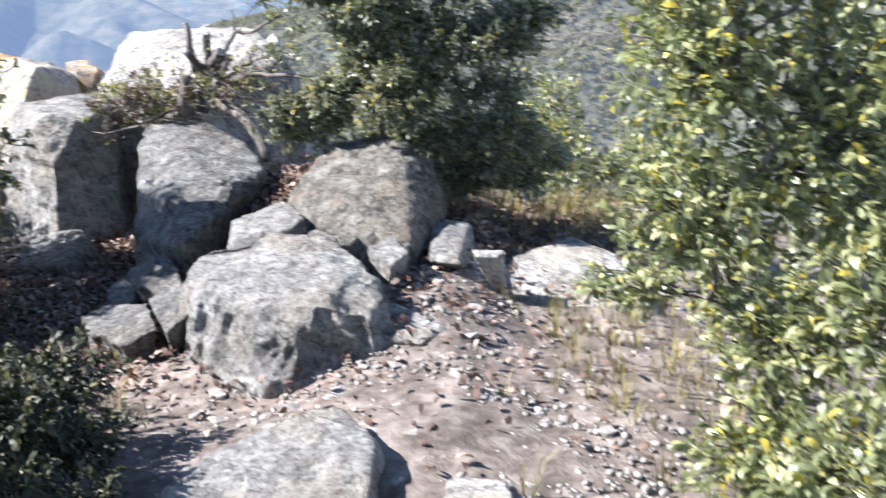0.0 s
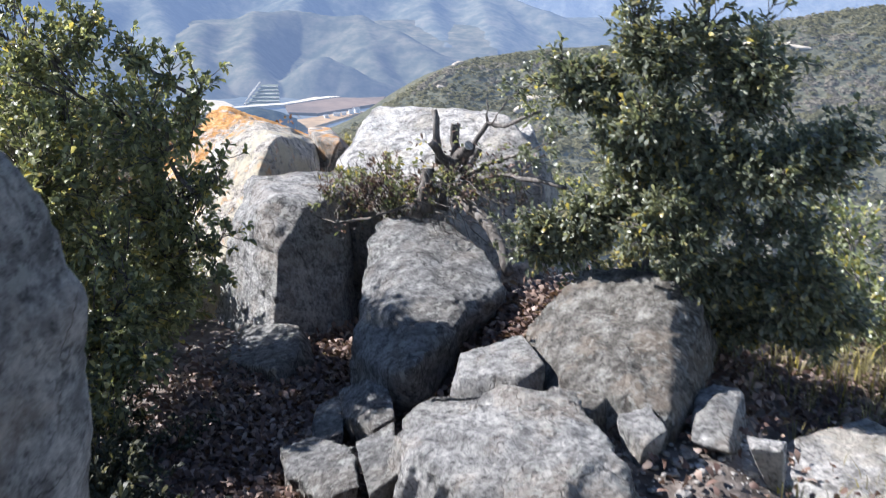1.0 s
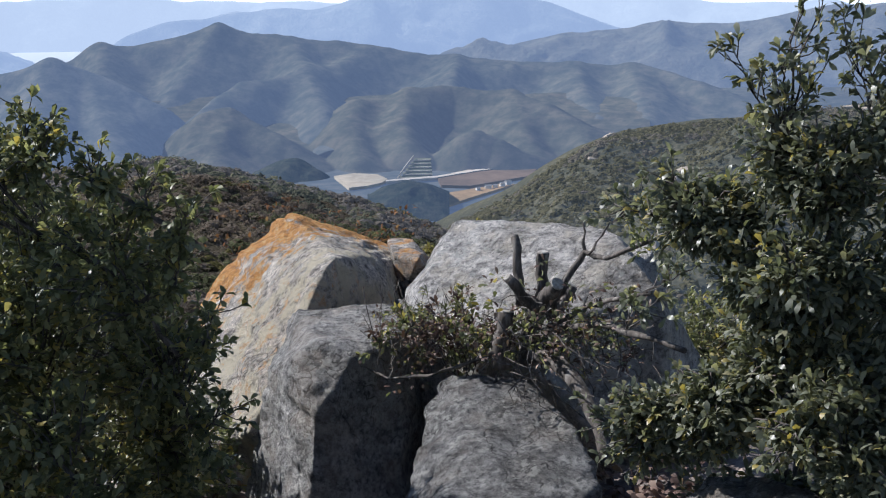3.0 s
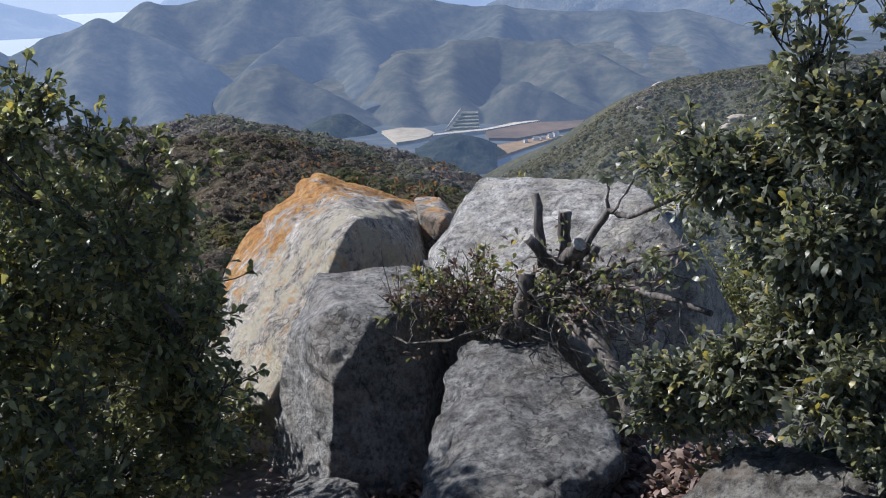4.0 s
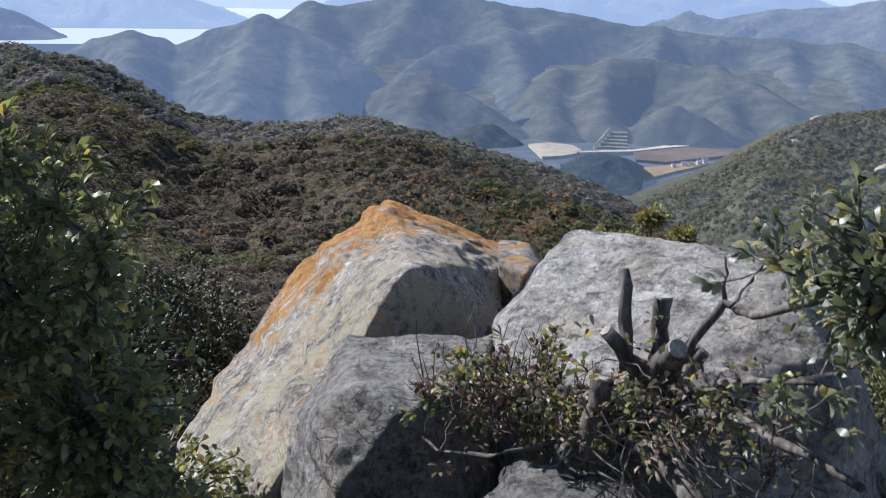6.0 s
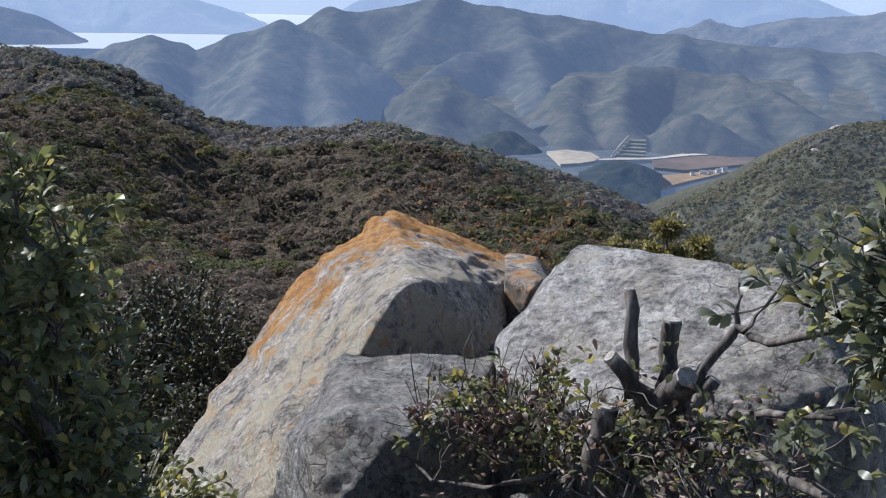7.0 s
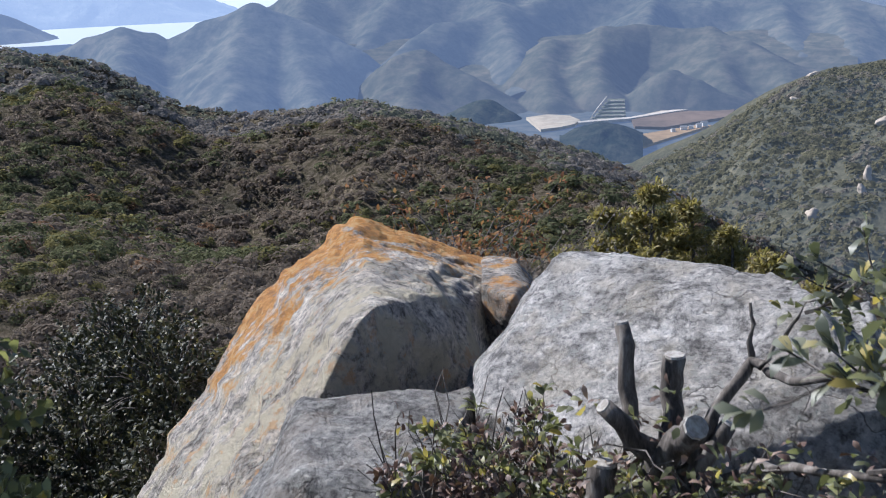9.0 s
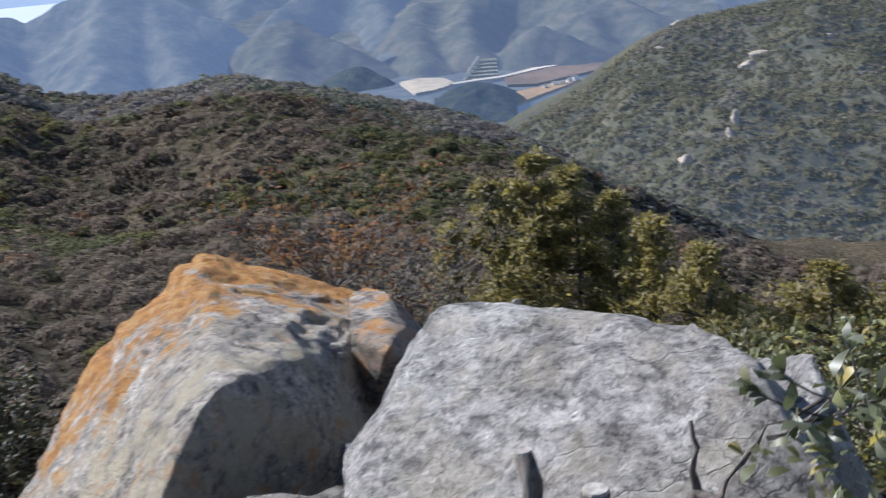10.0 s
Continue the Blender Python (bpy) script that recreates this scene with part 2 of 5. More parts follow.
CROWN_GREEN = crown_material("evergreen_crowns", (0.080, 0.090, 0.048), (0.125, 0.135, 0.075), (0.18, 0.185, 0.11), 1.0)
CROWN_BARE = crown_material("bare_crowns", (0.145, 0.118, 0.096), (0.20, 0.166, 0.136), (0.26, 0.22, 0.182), 1.0)
CROWN_OLIVE = crown_material("olive_crowns", (0.12, 0.112, 0.045), (0.175, 0.16, 0.068), (0.23, 0.21, 0.10), 1.0)
CROWN_RUST = crown_material("rusty_crowns", (0.12, 0.07, 0.045), (0.22, 0.135, 0.085), (0.30, 0.20, 0.13), 1.6)
# Bluish emission colour painted on far crowns in place of haze.
HAZE_TINT = (0.28, 0.38, 0.54)
CROWN_RIDGE = crown_material("ridge_crowns", (0.092, 0.099, 0.064), (0.155, 0.159, 0.106), (0.23, 0.224, 0.155), 0.9, HAZE_TINT, 0.05)
CROWN_RIDGE_BARE = crown_material("ridge_bare_crowns", (0.128, 0.115, 0.102), (0.196, 0.175, 0.156), (0.264, 0.24, 0.217), 0.9, HAZE_TINT, 0.05)
CROWN_MID = crown_material("far_crowns", (0.105, 0.100, 0.058), (0.15, 0.142, 0.084), (0.21, 0.192, 0.12), 0.5, HAZE_TINT, 0.085)
CROWN_MID_BARE = crown_material("far_bare_crowns", (0.12, 0.105, 0.085), (0.20, 0.175, 0.14), (0.28, 0.25, 0.20), 0.8, HAZE_TINT, 0.10)
GROUND_WOOD = forest_material("hill_undergrowth", [(0.3, (0.060, 0.056, 0.038)), (0.5, (0.115, 0.100, 0.074)), (0.7, (0.19, 0.163, 0.13))], 0.9, 1.0, 1.5)
# The HILL_ emission is painted haze, stronger on the farther ranges.
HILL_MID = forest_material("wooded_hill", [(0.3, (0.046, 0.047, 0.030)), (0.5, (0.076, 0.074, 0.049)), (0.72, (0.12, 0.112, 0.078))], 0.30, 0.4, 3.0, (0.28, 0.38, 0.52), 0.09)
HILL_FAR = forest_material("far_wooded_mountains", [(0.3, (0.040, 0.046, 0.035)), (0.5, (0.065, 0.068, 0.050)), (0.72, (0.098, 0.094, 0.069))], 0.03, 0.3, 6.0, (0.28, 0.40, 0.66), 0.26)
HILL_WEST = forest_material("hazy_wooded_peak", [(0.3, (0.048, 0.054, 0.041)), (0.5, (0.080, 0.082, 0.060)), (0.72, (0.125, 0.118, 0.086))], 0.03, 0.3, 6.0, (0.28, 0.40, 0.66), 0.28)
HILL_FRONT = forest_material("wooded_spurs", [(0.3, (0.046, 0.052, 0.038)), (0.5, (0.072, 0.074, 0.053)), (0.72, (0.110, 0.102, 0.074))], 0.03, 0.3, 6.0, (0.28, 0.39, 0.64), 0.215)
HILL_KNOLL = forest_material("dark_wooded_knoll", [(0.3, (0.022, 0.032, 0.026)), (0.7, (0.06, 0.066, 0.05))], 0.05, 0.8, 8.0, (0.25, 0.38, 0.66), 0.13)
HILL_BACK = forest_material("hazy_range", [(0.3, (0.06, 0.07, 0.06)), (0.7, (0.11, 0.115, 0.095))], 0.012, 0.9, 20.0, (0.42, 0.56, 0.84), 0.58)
HILL_BEHIND = forest_material("haze_blue_hills", [(0.3, (0.06, 0.066, 0.054)), (0.7, (0.12, 0.118, 0.09))], 0.02, 0.9, 16.0, (0.33, 0.46, 0.74), 0.33)
HILL_LAST = forest_material("haze_pale_range", [(0.3, (0.05, 0.06, 0.06)), (0.7, (0.09, 0.10, 0.09))], 0.012, 0.6, 20.0, (0.56, 0.68, 0.88), 0.72)


# Soil, concrete and walls with valley haze painted on as bluish emission.
def hazed_soil(name, col, haze_glow):
    return forest_material(name, [(0.3, tuple(v * 0.75 for v in col)), (0.7, col)], 0.05, 0.2, 1.0, (0.27, 0.38, 0.56), haze_glow)


PALE_SOIL = hazed_soil("pale_soil", (0.50, 0.44, 0.36), 0.12)
BROWN_SOIL = hazed_soil("brown_fields", (0.36, 0.25, 0.15), 0.14)
DARK_SOIL = hazed_soil("bare_ground", (0.17, 0.13, 0.11), 0.14)
ROAD_PALE = hazed_soil("new_concrete", (0.58, 0.53, 0.48), 0.13)
WHITEWASH = hazed_soil("whitewash", (0.8, 0.8, 0.78), 0.1)
SCAR = hazed_soil("bare_hillside_rock", (0.46, 0.40, 0.33), 0.08)
TERRACE = hazed_soil("sprayed_slope", (0.20, 0.21, 0.17), 0.15)
ROOF = hazed_soil("grey_roof", (0.30, 0.31, 0.33), 0.1)


WATER, _nt, _b = material("lake_water")
# Pale base colour paints in the sky's glare that the water reflects.
_b.inputs["Base Color"].default_value = (0.66, 0.72, 0.76, 1)
_b.inputs["Roughness"].default_value = 0.3
bump(_nt, _b, noise_at(_nt, 0.05, 3, 0.5), 0.15, 1.0)


# ---- building helpers ----
def mesh_of(name, bm, mat, smooth=False):
    me = bpy.data.meshes.new(name)
    bm.to_mesh(me)
    bm.free()
    for m in (mat if isinstance(mat, (list, tuple)) else [mat]):
        me.materials.append(m)
    if smooth:
        me.polygons.foreach_set("use_smooth", [True] * len(me.polygons))
    return me


def part(name, bm, mat, parent, label="", smooth=False):
    """One mesh object under a thing or a part."""
    ob = new(name, mesh_of(name, bm, mat, smooth) if isinstance(bm, bmesh.types.BMesh) else bm)
    ob.parent = parent
    if label:
        ob["label"] = label
    return ob


def arrays_mesh(name, verts, faces, mat, smooth=False):
    me = bpy.data.meshes.new(name)
    verts = np.asarray(verts, dtype=np.float32)
    faces = np.asarray(faces, dtype=np.int32)
    k = faces.shape[1]
    me.vertices.add(len(verts))
    me.vertices.foreach_set("co", verts.ravel())
    me.loops.add(faces.size)
    me.loops.foreach_set("vertex_index", faces.ravel())
    me.polygons.add(len(faces))
    me.polygons.foreach_set("loop_start", np.arange(0, faces.size, k, dtype=np.int32))
    me.polygons.foreach_set("loop_total", np.full(len(faces), k, dtype=np.int32))
    if smooth:
        me.polygons.foreach_set("use_smooth", np.ones(len(faces), dtype=bool))
    me.update(calc_edges=True)
    for m in (mat if isinstance(mat, (list, tuple)) else [mat]):
        me.materials.append(m)
    return me


def tube(bm, pts, radii, sides=6):
    """A bent, tapered round stem through pts."""
    rings = []
    for i, (p, r) in enumerate(zip(pts, radii)):
        ahead = (pts[min(i + 1, len(pts) - 1)] - pts[max(i - 1, 0)]).normalized()
        a = ahead.orthogonal().normalized()
        b = ahead.cross(a)
        rings.append([bm.verts.new(p + (a * math.cos(k * 2 * math.pi / sides) + b * math.sin(k * 2 * math.pi / sides)) * r) for k in range(sides)])
    for r0, r1 in zip(rings, rings[1:]):
        # nearest start keeps the tube from twisting
        shift = min(range(sides), key=lambda k: (r1[k].co - r0[0].co).length)
        r1[:] = r1[shift:] + r1[:shift]
        for k in range(sides):
            bm.faces.new((r0[k], r0[(k + 1) % sides], r1[(k + 1) % sides], r1[k]))
    bm.faces.new(rings[-1])
    bm.faces.new(rings[0][::-1])


def chiselled(cuts, reach=3.0):
    """A block trimmed by planes, each given by its heading, its rise (degrees) and its distance from the middle."""
    bm = bmesh.new()
    bmesh.ops.create_cube(bm, size=2 * reach)
    for heading, rise, away in cuts:
        a, e = radians(heading), radians(rise)
        n = Vector((math.cos(a) * math.cos(e), math.sin(a) * math.cos(e), math.sin(e)))
        cut = bmesh.ops.bisect_plane(bm, geom=bm.verts[:] + bm.edges[:] + bm.faces[:], dist=1e-5, plane_co=n * away, plane_no=n, clear_outer=True)
        rim = [g for g in cut["geom_cut"] if isinstance(g, bmesh.types.BMEdge)]
        if rim:
            bmesh.ops.holes_fill(bm, edges=rim, sides=0)
    bmesh.ops.recalc_face_normals(bm, faces=bm.faces)
    return bm


def slabs(p, thick, length, seed):
    """Rock split along its bedding and across it: every block stands a little proud or back of its neighbours."""
    wander = 0.22 * fbm(p * 2.2 + 3, 2, seed + 1)
    bed = np.floor(p @ np.array([0.42, 0.30, 0.86]) / thick + wander * 1.3).astype(np.int64)
    joint = np.floor(p @ np.array([0.88, -0.42, -0.22]) / length + wander + 0.37 * bed).astype(np.int64)
    cross = np.floor(p @ np.array([0.30, 0.90, -0.30]) / length + wander + 0.61 * bed).astype(np.int64)
    return _hash(bed, joint, cross, seed)


def facets(p, size, seed, edge):
    """Broken faces: every cell of the stone has a flat face of its own tilt. Gives the height, in cell sizes."""
    q = p / size
    cell = np.floor(q).astype(np.int64)
    near, next_, tilt = np.full(len(p), 9.0), np.full(len(p), 9.0), np.zeros(len(p))
    for dx in (-1, 0, 1):
        for dy in (-1, 0, 1):
            for dz in (-1, 0, 1):
                c = cell + np.array([dx, dy, dz])
                h = [_hash(c[:, 0], c[:, 1], c[:, 2], seed + k) for k in range(6)]
                off = q - c - 0.5 - 0.45 * np.stack(h[:3], 1)
                dist = np.sqrt((off * off).sum(1))
                face = off[:, 0] * h[3] + off[:, 1] * h[4] + off[:, 2] * h[5]
                closer = dist < near
                next_ = np.where(closer, near, np.minimum(next_, dist))
                tilt = np.where(closer, face, tilt)
                near = np.where(closer, dist, near)
    meet = np.clip((next_ - near) / edge, 0, 1)
    return np.clip(tilt, -0.6, 0.6) * meet


# axes of the rock's bedding: two along it, one across
BEDDING = np.array([[0.86, 0.05, 0.42], [0.10, 0.95, 0.30], [-0.50, -0.30, 0.86]])


def weathered(name, bm, mat, grain=0.02, rough=0.03, seed=0, flutes=0.0):
    """The chiselled block with fine faces, broken facets, cracks and an uneven, layered surface."""
    raw = mesh_of(name, bm, mat)
    tmp = new("raw_block", raw)
    mod = tmp.modifiers.new("fine", "REMESH")
    mod.mode, mod.voxel_size, mod.use_smooth_shade = "VOXEL", grain, True
    dg = bpy.context.evaluated_depsgraph_get()
    me = bpy.data.meshes.new_from_object(tmp.evaluated_get(dg))
    bpy.data.objects.remove(tmp)
    bpy.data.meshes.remove(raw)
    me.name = name
    n = len(me.vertices)
    co, no = np.empty(n * 3), np.empty(n * 3)
    me.vertices.foreach_get("co", co)
    me.vertices.foreach_get("normal", no)
    co, no = co.reshape(-1, 3), no.reshape(-1, 3)
    swirl = co + 0.04 * np.stack([fbm(co * 5 + 5, 2, seed + 40), fbm(co * 5 + 9, 2, seed + 41), fbm(co * 5 + 13, 2, seed + 42)], 1)
    worn = np.clip(vnoise(co * 1.9 + 7, seed + 8) * 1.5 + 0.55, 0, 1)
    bent_co = co + 0.03 * np.stack([fbm(co * 4 + 2, 2, seed + 30), fbm(co * 4 + 8, 2, seed + 31), fbm(co * 4 + 14, 2, seed + 32)], 1)
    along = bent_co @ BEDDING * np.array([1.0, 1.0, 1.5])
    large, small = facets(along, 0.38, seed + 60, 0.3), facets(along, 0.13, seed + 70, 0.3)
    d = rough * 0.16 * slabs(co, 0.17, 0.40, seed + 50) * worn
    d += rough * 1.2 * large
    d += rough * 0.34 * small * (0.4 + 0.6 * worn)
    d += rough * 0.30 * fbm(co * 2.4, 2, seed)
    d += rough * 0.30 * fbm(bent_co @ BEDDING * np.array([2.2, 2.2, 13.0]), 3, seed + 15, ridged=True) * (0.3 + 0.7 * worn)     # worn edges of the beds
    d += rough * 0.14 * fbm(co * 17, 3, seed + 11, ridged=True)
    if flutes:      # rain-worn grooves down the steep faces
        steep = np.clip(1 - np.abs(no[:, 2]) * 1.4, 0, 1)
        d += flutes * steep * (fbm(swirl * np.array([9, 9, 1.6]), 3, seed + 21, ridged=True) - 0.3)
    co = co + no * d[:, None]
    me.vertices.foreach_set("co", co.astype(np.float32).ravel())
    me.polygons.foreach_set("use_smooth", np.ones(len(me.polygons), dtype=bool))
    me.update()
    return me


def boulder(name, at, cuts, mat, label, grain=0.02, rough=0.03, seed=0, flutes=0.0):
    """A boulder at a place, split to shape by planes."""
    cuts = [(a, e, d + (0.45 if e < -70 else 0)) for a, e, d in cuts]     # the foot stays buried
    ob = new(name, weathered(name, chiselled(cuts), mat, grain, rough, seed, flutes))
    ob.location = at
    return tagged(ob, label, "boulder")


# ---- the ground: one sheet from the path to the horizon ----
def smooth(a, b, v):
    t = np.clip((v - a) / (b - a), 0, 1)
    return t * t * (3 - 2 * t)


def ground_height(x, y):
    """Height of the ground near the outcrop; x, y arrays."""
    z = -0.36 + 0.07 * np.clip(y - 3, 0, 2.4) * smooth(-1.2, -0.4, x) * smooth(0.35, -0.1, x)
    z = z - 0.20 * smooth(-0.9, -1.8, x) * smooth(3.0, 5.0, y)
    z = z + 0.22 * smooth(5.4, 6.4, y) * smooth(-1.7, -1.1, x) * smooth(-0.2, -0.7, x)
    z = z - 0.25 * smooth(0.6, 2.5, x)
    z = z - 0.13 * np.exp(-((x + 0.8) / 0.55) ** 2 - ((y - 4.25) / 0.42) ** 2)      # hollow before the flat boulder
    out = np.maximum(0, np.maximum(np.maximum(y - 6.7, -x - 3.2), x - 1.8))
    z = z - 0.62 * out * smooth(0, 1.2, out) - 0.35 * np.maximum(0, -1.5 - y) * smooth(0, 2, -1.5 - y)
    return z


def ridge(name, mat, label, crest, near, top, far, foot, back, seed, swell=20.0, span=200.0, steps=(220, 60), power=0.9, calm=0.25, dip=0.15, sink=0.0):
    """A wooded ridge round the view: crest = (heading, elevation) stops in degrees as seen from the outcrop, at the distance top.
    swell, span: height and width of its spurs and gullies in metres."""
    heads = np.array([c[0] for c in crest], float)
    highs = np.array([c[1] for c in crest], float)
    az = np.linspace(heads[0], heads[-1], steps[0])
    el = np.interp(az, heads, highs) - sink
    k = max(2, steps[0] // 160)
    el = np.convolve(np.pad(el, k, mode="edge"), np.ones(2 * k + 1) / (2 * k + 1), "valid")
    s = np.linspace(0, 1.35, steps[1])
    A, S = np.meshgrid(az, s, indexing="ij")
    E = np.repeat(el[:, None], steps[1], 1)
    D = np.where(S < 1, near + (top - near) * S, top + (far - top) * (S - 1) / 0.35)
    zc = 1.6 + np.tan(np.radians(E)) * top
    up = np.where(S < 1, S ** power, np.cos(np.clip((S - 1) / 0.35, 0, 1) * math.pi / 2))
    base = np.where(S < 1, foot, back)
    Z = base + (zc - base) * up
    a = np.radians(A)
    X, Y = -np.sin(a) * D, np.cos(a) * D
    p = np.stack([X.ravel() / span, Y.ravel() / span, np.full(A.size, seed * 3.7)], 1)
    skew = p + 0.35 * np.stack([fbm(p, 2, seed + 3), fbm(p + 4, 2, seed + 4), np.zeros(len(p))], 1)
    rg = fbm(skew, 5, seed, ridged=True).reshape(A.shape)
    side = np.clip(S * 4, 0, 1) * np.clip(np.abs(1 - S) * 3 + calm, 0, 1)
    Z = Z + swell * (rg - dip) * side
    n0, n1 = A.shape
    idx = np.arange(n0 * n1).reshape(n0, n1)
    quads = np.stack([idx[:-1, :-1], idx[1:, :-1], idx[1:, 1:], idx[:-1, 1:]], -1).reshape(-1, 4)
    ob = new(name, arrays_mesh(name, np.stack([X, Y, Z], -1).reshape(-1, 3), quads[:, ::-1], mat, True))
    tagged(ob, label, "hill", kind="structure")
    return A, D, X, Y, Z


def seen_at(head, elev, dist):
    """The place seen from the outcrop at that heading and elevation (degrees) and distance."""
    return np.array([-math.sin(radians(head)) * dist, math.cos(radians(head)) * dist, 1.6 + math.tan(radians(elev)) * dist])


def massif(name, mat, label, lines, heads, reach, seed, foot=-300.0, fall=0.5, gullies=26.0, span=170.0, steps=(560, 130), apron=0.0, apron_from=2000.0):
    """Mountains raised along their crest lines, each a run of (heading, elevation, distance); the slopes fall off on both sides
    and are cut by gullies."""
    A, D = np.meshgrid(np.linspace(*heads, steps[0]), np.linspace(*reach, steps[1]), indexing="ij")
    X, Y = -np.sin(np.radians(A)) * D, np.cos(np.radians(A)) * D
    q = np.stack([X.ravel() / 420, Y.ravel() / 420, np.full(X.size, seed * 1.7)], 1)
    wx, wy = (70 * fbm(q, 3, seed + k).reshape(X.shape) for k in (1, 2))
    Z = foot + apron * np.clip(D - apron_from, 0, 600)
    for line in lines:
        pts = [seen_at(*p) for p in line]
        best = np.full(X.shape, foot)
        for p0, p1 in zip(pts, pts[1:]):
            run = p1[:2] - p0[:2]
            t = np.clip(((X - p0[0]) * run[0] + (Y - p0[1]) * run[1]) / (run @ run), 0, 1)
            off = np.hypot(X - p0[0] - t * run[0], Y - p0[1] - t * run[1])
            side = np.minimum(off / 60, 1)
            off = np.hypot(X + wx * side - p0[0] - t * run[0], Y + wy * side - p0[1] - t * run[1])
            best = np.maximum(best, p0[2] + t * (p1[2] - p0[2]) - fall * (np.sqrt(off * off + 22.0 ** 2) - 22.0))
        # slopes that meet run into one another
        both = np.clip((np.minimum(Z, best) - foot) / 60, 0, 1)
        Z = np.maximum(Z, best) + 9.0 * both * np.exp(-np.abs(Z - best) / 14.0)
    p = np.stack([X.ravel() / span, Y.ravel() / span, np.full(X.size, seed * 3.7)], 1)
    skew = p + 0.3 * np.stack([fbm(p, 2, seed + 3), fbm(p + 4, 2, seed + 4), np.zeros(len(p))], 1)
    rg = fbm(skew, 5, seed + 6, ridged=True).reshape(X.shape)
    Z = Z + gullies * (rg - 0.35) * np.clip((Z - foot) / 90, 0, 1) - 6
    n0, n1 = X.shape
    idx = np.arange(n0 * n1).reshape(n0, n1)
    quads = np.stack([idx[:-1, :-1], idx[:-1, 1:], idx[1:, 1:], idx[1:, :-1]], -1).reshape(-1, 4)
    tagged(new(name, arrays_mesh(name, np.stack([X, Y, Z], -1).reshape(-1, 3), quads, mat, True)), label, "hill", kind="structure")


def build_ground():
    rings = np.concatenate([np.arange(0.05, 10, 0.085), np.geomspace(10, 4900, 120)])
    az = np.concatenate([np.arange(-60, 90, 0.75), np.arange(90, 300, 3.0)])
    R, A = np.meshgrid(rings, np.radians(az), indexing="ij")
    cx, cy = -0.5, 4.5
    X, Y = cx - np.sin(A) * R, cy + np.cos(A) * R
    Z = ground_height(X.ravel(), Y.ravel()).reshape(X.shape)
    floor_z = np.maximum(-9 - 0.68 * np.clip(R - 16, 0, 5000), -296)
    Z = np.maximum(Z, floor_z)
    near = smooth(14, 6, R)
    q = np.stack([X.ravel(), Y.ravel(), np.zeros(X.size)], 1)
    Z += near * (0.035 * fbm(q * 1.3, 3, 2) + 0.018 * fbm(q * 6, 3, 6)).reshape(X.shape)
    n0, n1 = X.shape
    idx = np.arange(n0 * n1).reshape(n0, n1)
    nxt = np.roll(idx, -1, 1)
    quads = np.stack([idx[:-1], nxt[:-1], nxt[1:], idx[1:]], -1).reshape(-1, 4)
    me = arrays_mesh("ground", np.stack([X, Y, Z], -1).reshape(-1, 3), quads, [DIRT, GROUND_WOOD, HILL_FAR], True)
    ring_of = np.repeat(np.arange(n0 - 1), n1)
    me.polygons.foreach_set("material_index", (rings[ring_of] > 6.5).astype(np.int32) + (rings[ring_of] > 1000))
    ob = new("ground", me)
    tagged(ob, "stony brown dirt path falling away to wooded slopes", "ground", kind="structure")


build_ground()
NEAR_CREST = [(-40, -16), (8, -16.5), (15.7, -14.1), (18.4, -12.5), (21, -11.1), (23.7, -10.0), (26.3, -9.2), (29, -8.6), (31.7, -8.1), (34, -7.5), (36.5, -7.8), (39, -7.8), (42, -7.5), (44, -6.4), (46.5, -5.0), (49, -4.3), (52, -4.0), (70, -3.5)]
RIGHT_CREST = [(-60, -1.78), (-6.5, -2.98), (-2, -3.78), (2.3, -4.78), (7, -5.48), (10.5, -5.88), (12.7, -6.18), (14.6, -7.18), (16.1, -8.18), (17.8, -9.4), (19.6, -10.2), (21, -11.0), (26, -13.4)]
BEHIND_CREST = [(-60, -1.2), (-10, -0.8), (0, -0.6), (2.7, -0.52), (4.4, -0.85), (5.7, -1.27), (7.8, -1.55), (11.4, -1.7), (13.5, -1.95), (16.2, -2.05), (17.6, -2.25), (19, -2.7), (22, -3.6), (75, -5)]
BACK_CREST = [(-60, -1), (0, -1.8), (8, -1.9), (11.4, -1.8), (13, -1.45), (15.2, -0.5), (17.1, -0.1), (18.4, 0.2), (20, 0.45), (22.7, 0.0), (24.8, -0.3), (27, -0.83), (28.8, -0.58), (30, -0.84), (33, -0.75), (36, -1.6), (37.2, -2.9), (39.6, -3.4), (40.4, -2.8), (41.6, -2.15), (44, -1.4), (48, -0.9), (52, -1.0), (75, -1)]
LAST_CREST = [(-60, 0), (-1.4, -0.6), (5.2, -0.4), (7.3, -0.6), (8.8, -0.44), (10.4, -0.06), (12, 0.06), (13.9, 0.17), (15.7, -0.15), (20, -0.4), (26, -0.2), (31.6, -0.5), (34.1, -0.1), (35.4, 0.15), (36.6, 0.06), (37.6, -0.29), (39, -0.13), (50, 0.1), (75, 0)]
LAKE_CREST = [(47.0, -4.6), (47.5, -3.97), (48.7, -3.3), (49.8, -2.7), (52, -2.2), (56, -2.4), (62, -3.0)]
SHORE_CREST = [(38.9, -3.8), (39.84, -2.88), (41.6, -2.15), (44, -1.5), (48, -1.0), (52, -1.0), (62, -1.2)]
KNOLL = [(24.6, -9.6), (23.6, -9.05), (22.6, -8.82), (21.6, -9.05), (20.6, -9.6)]
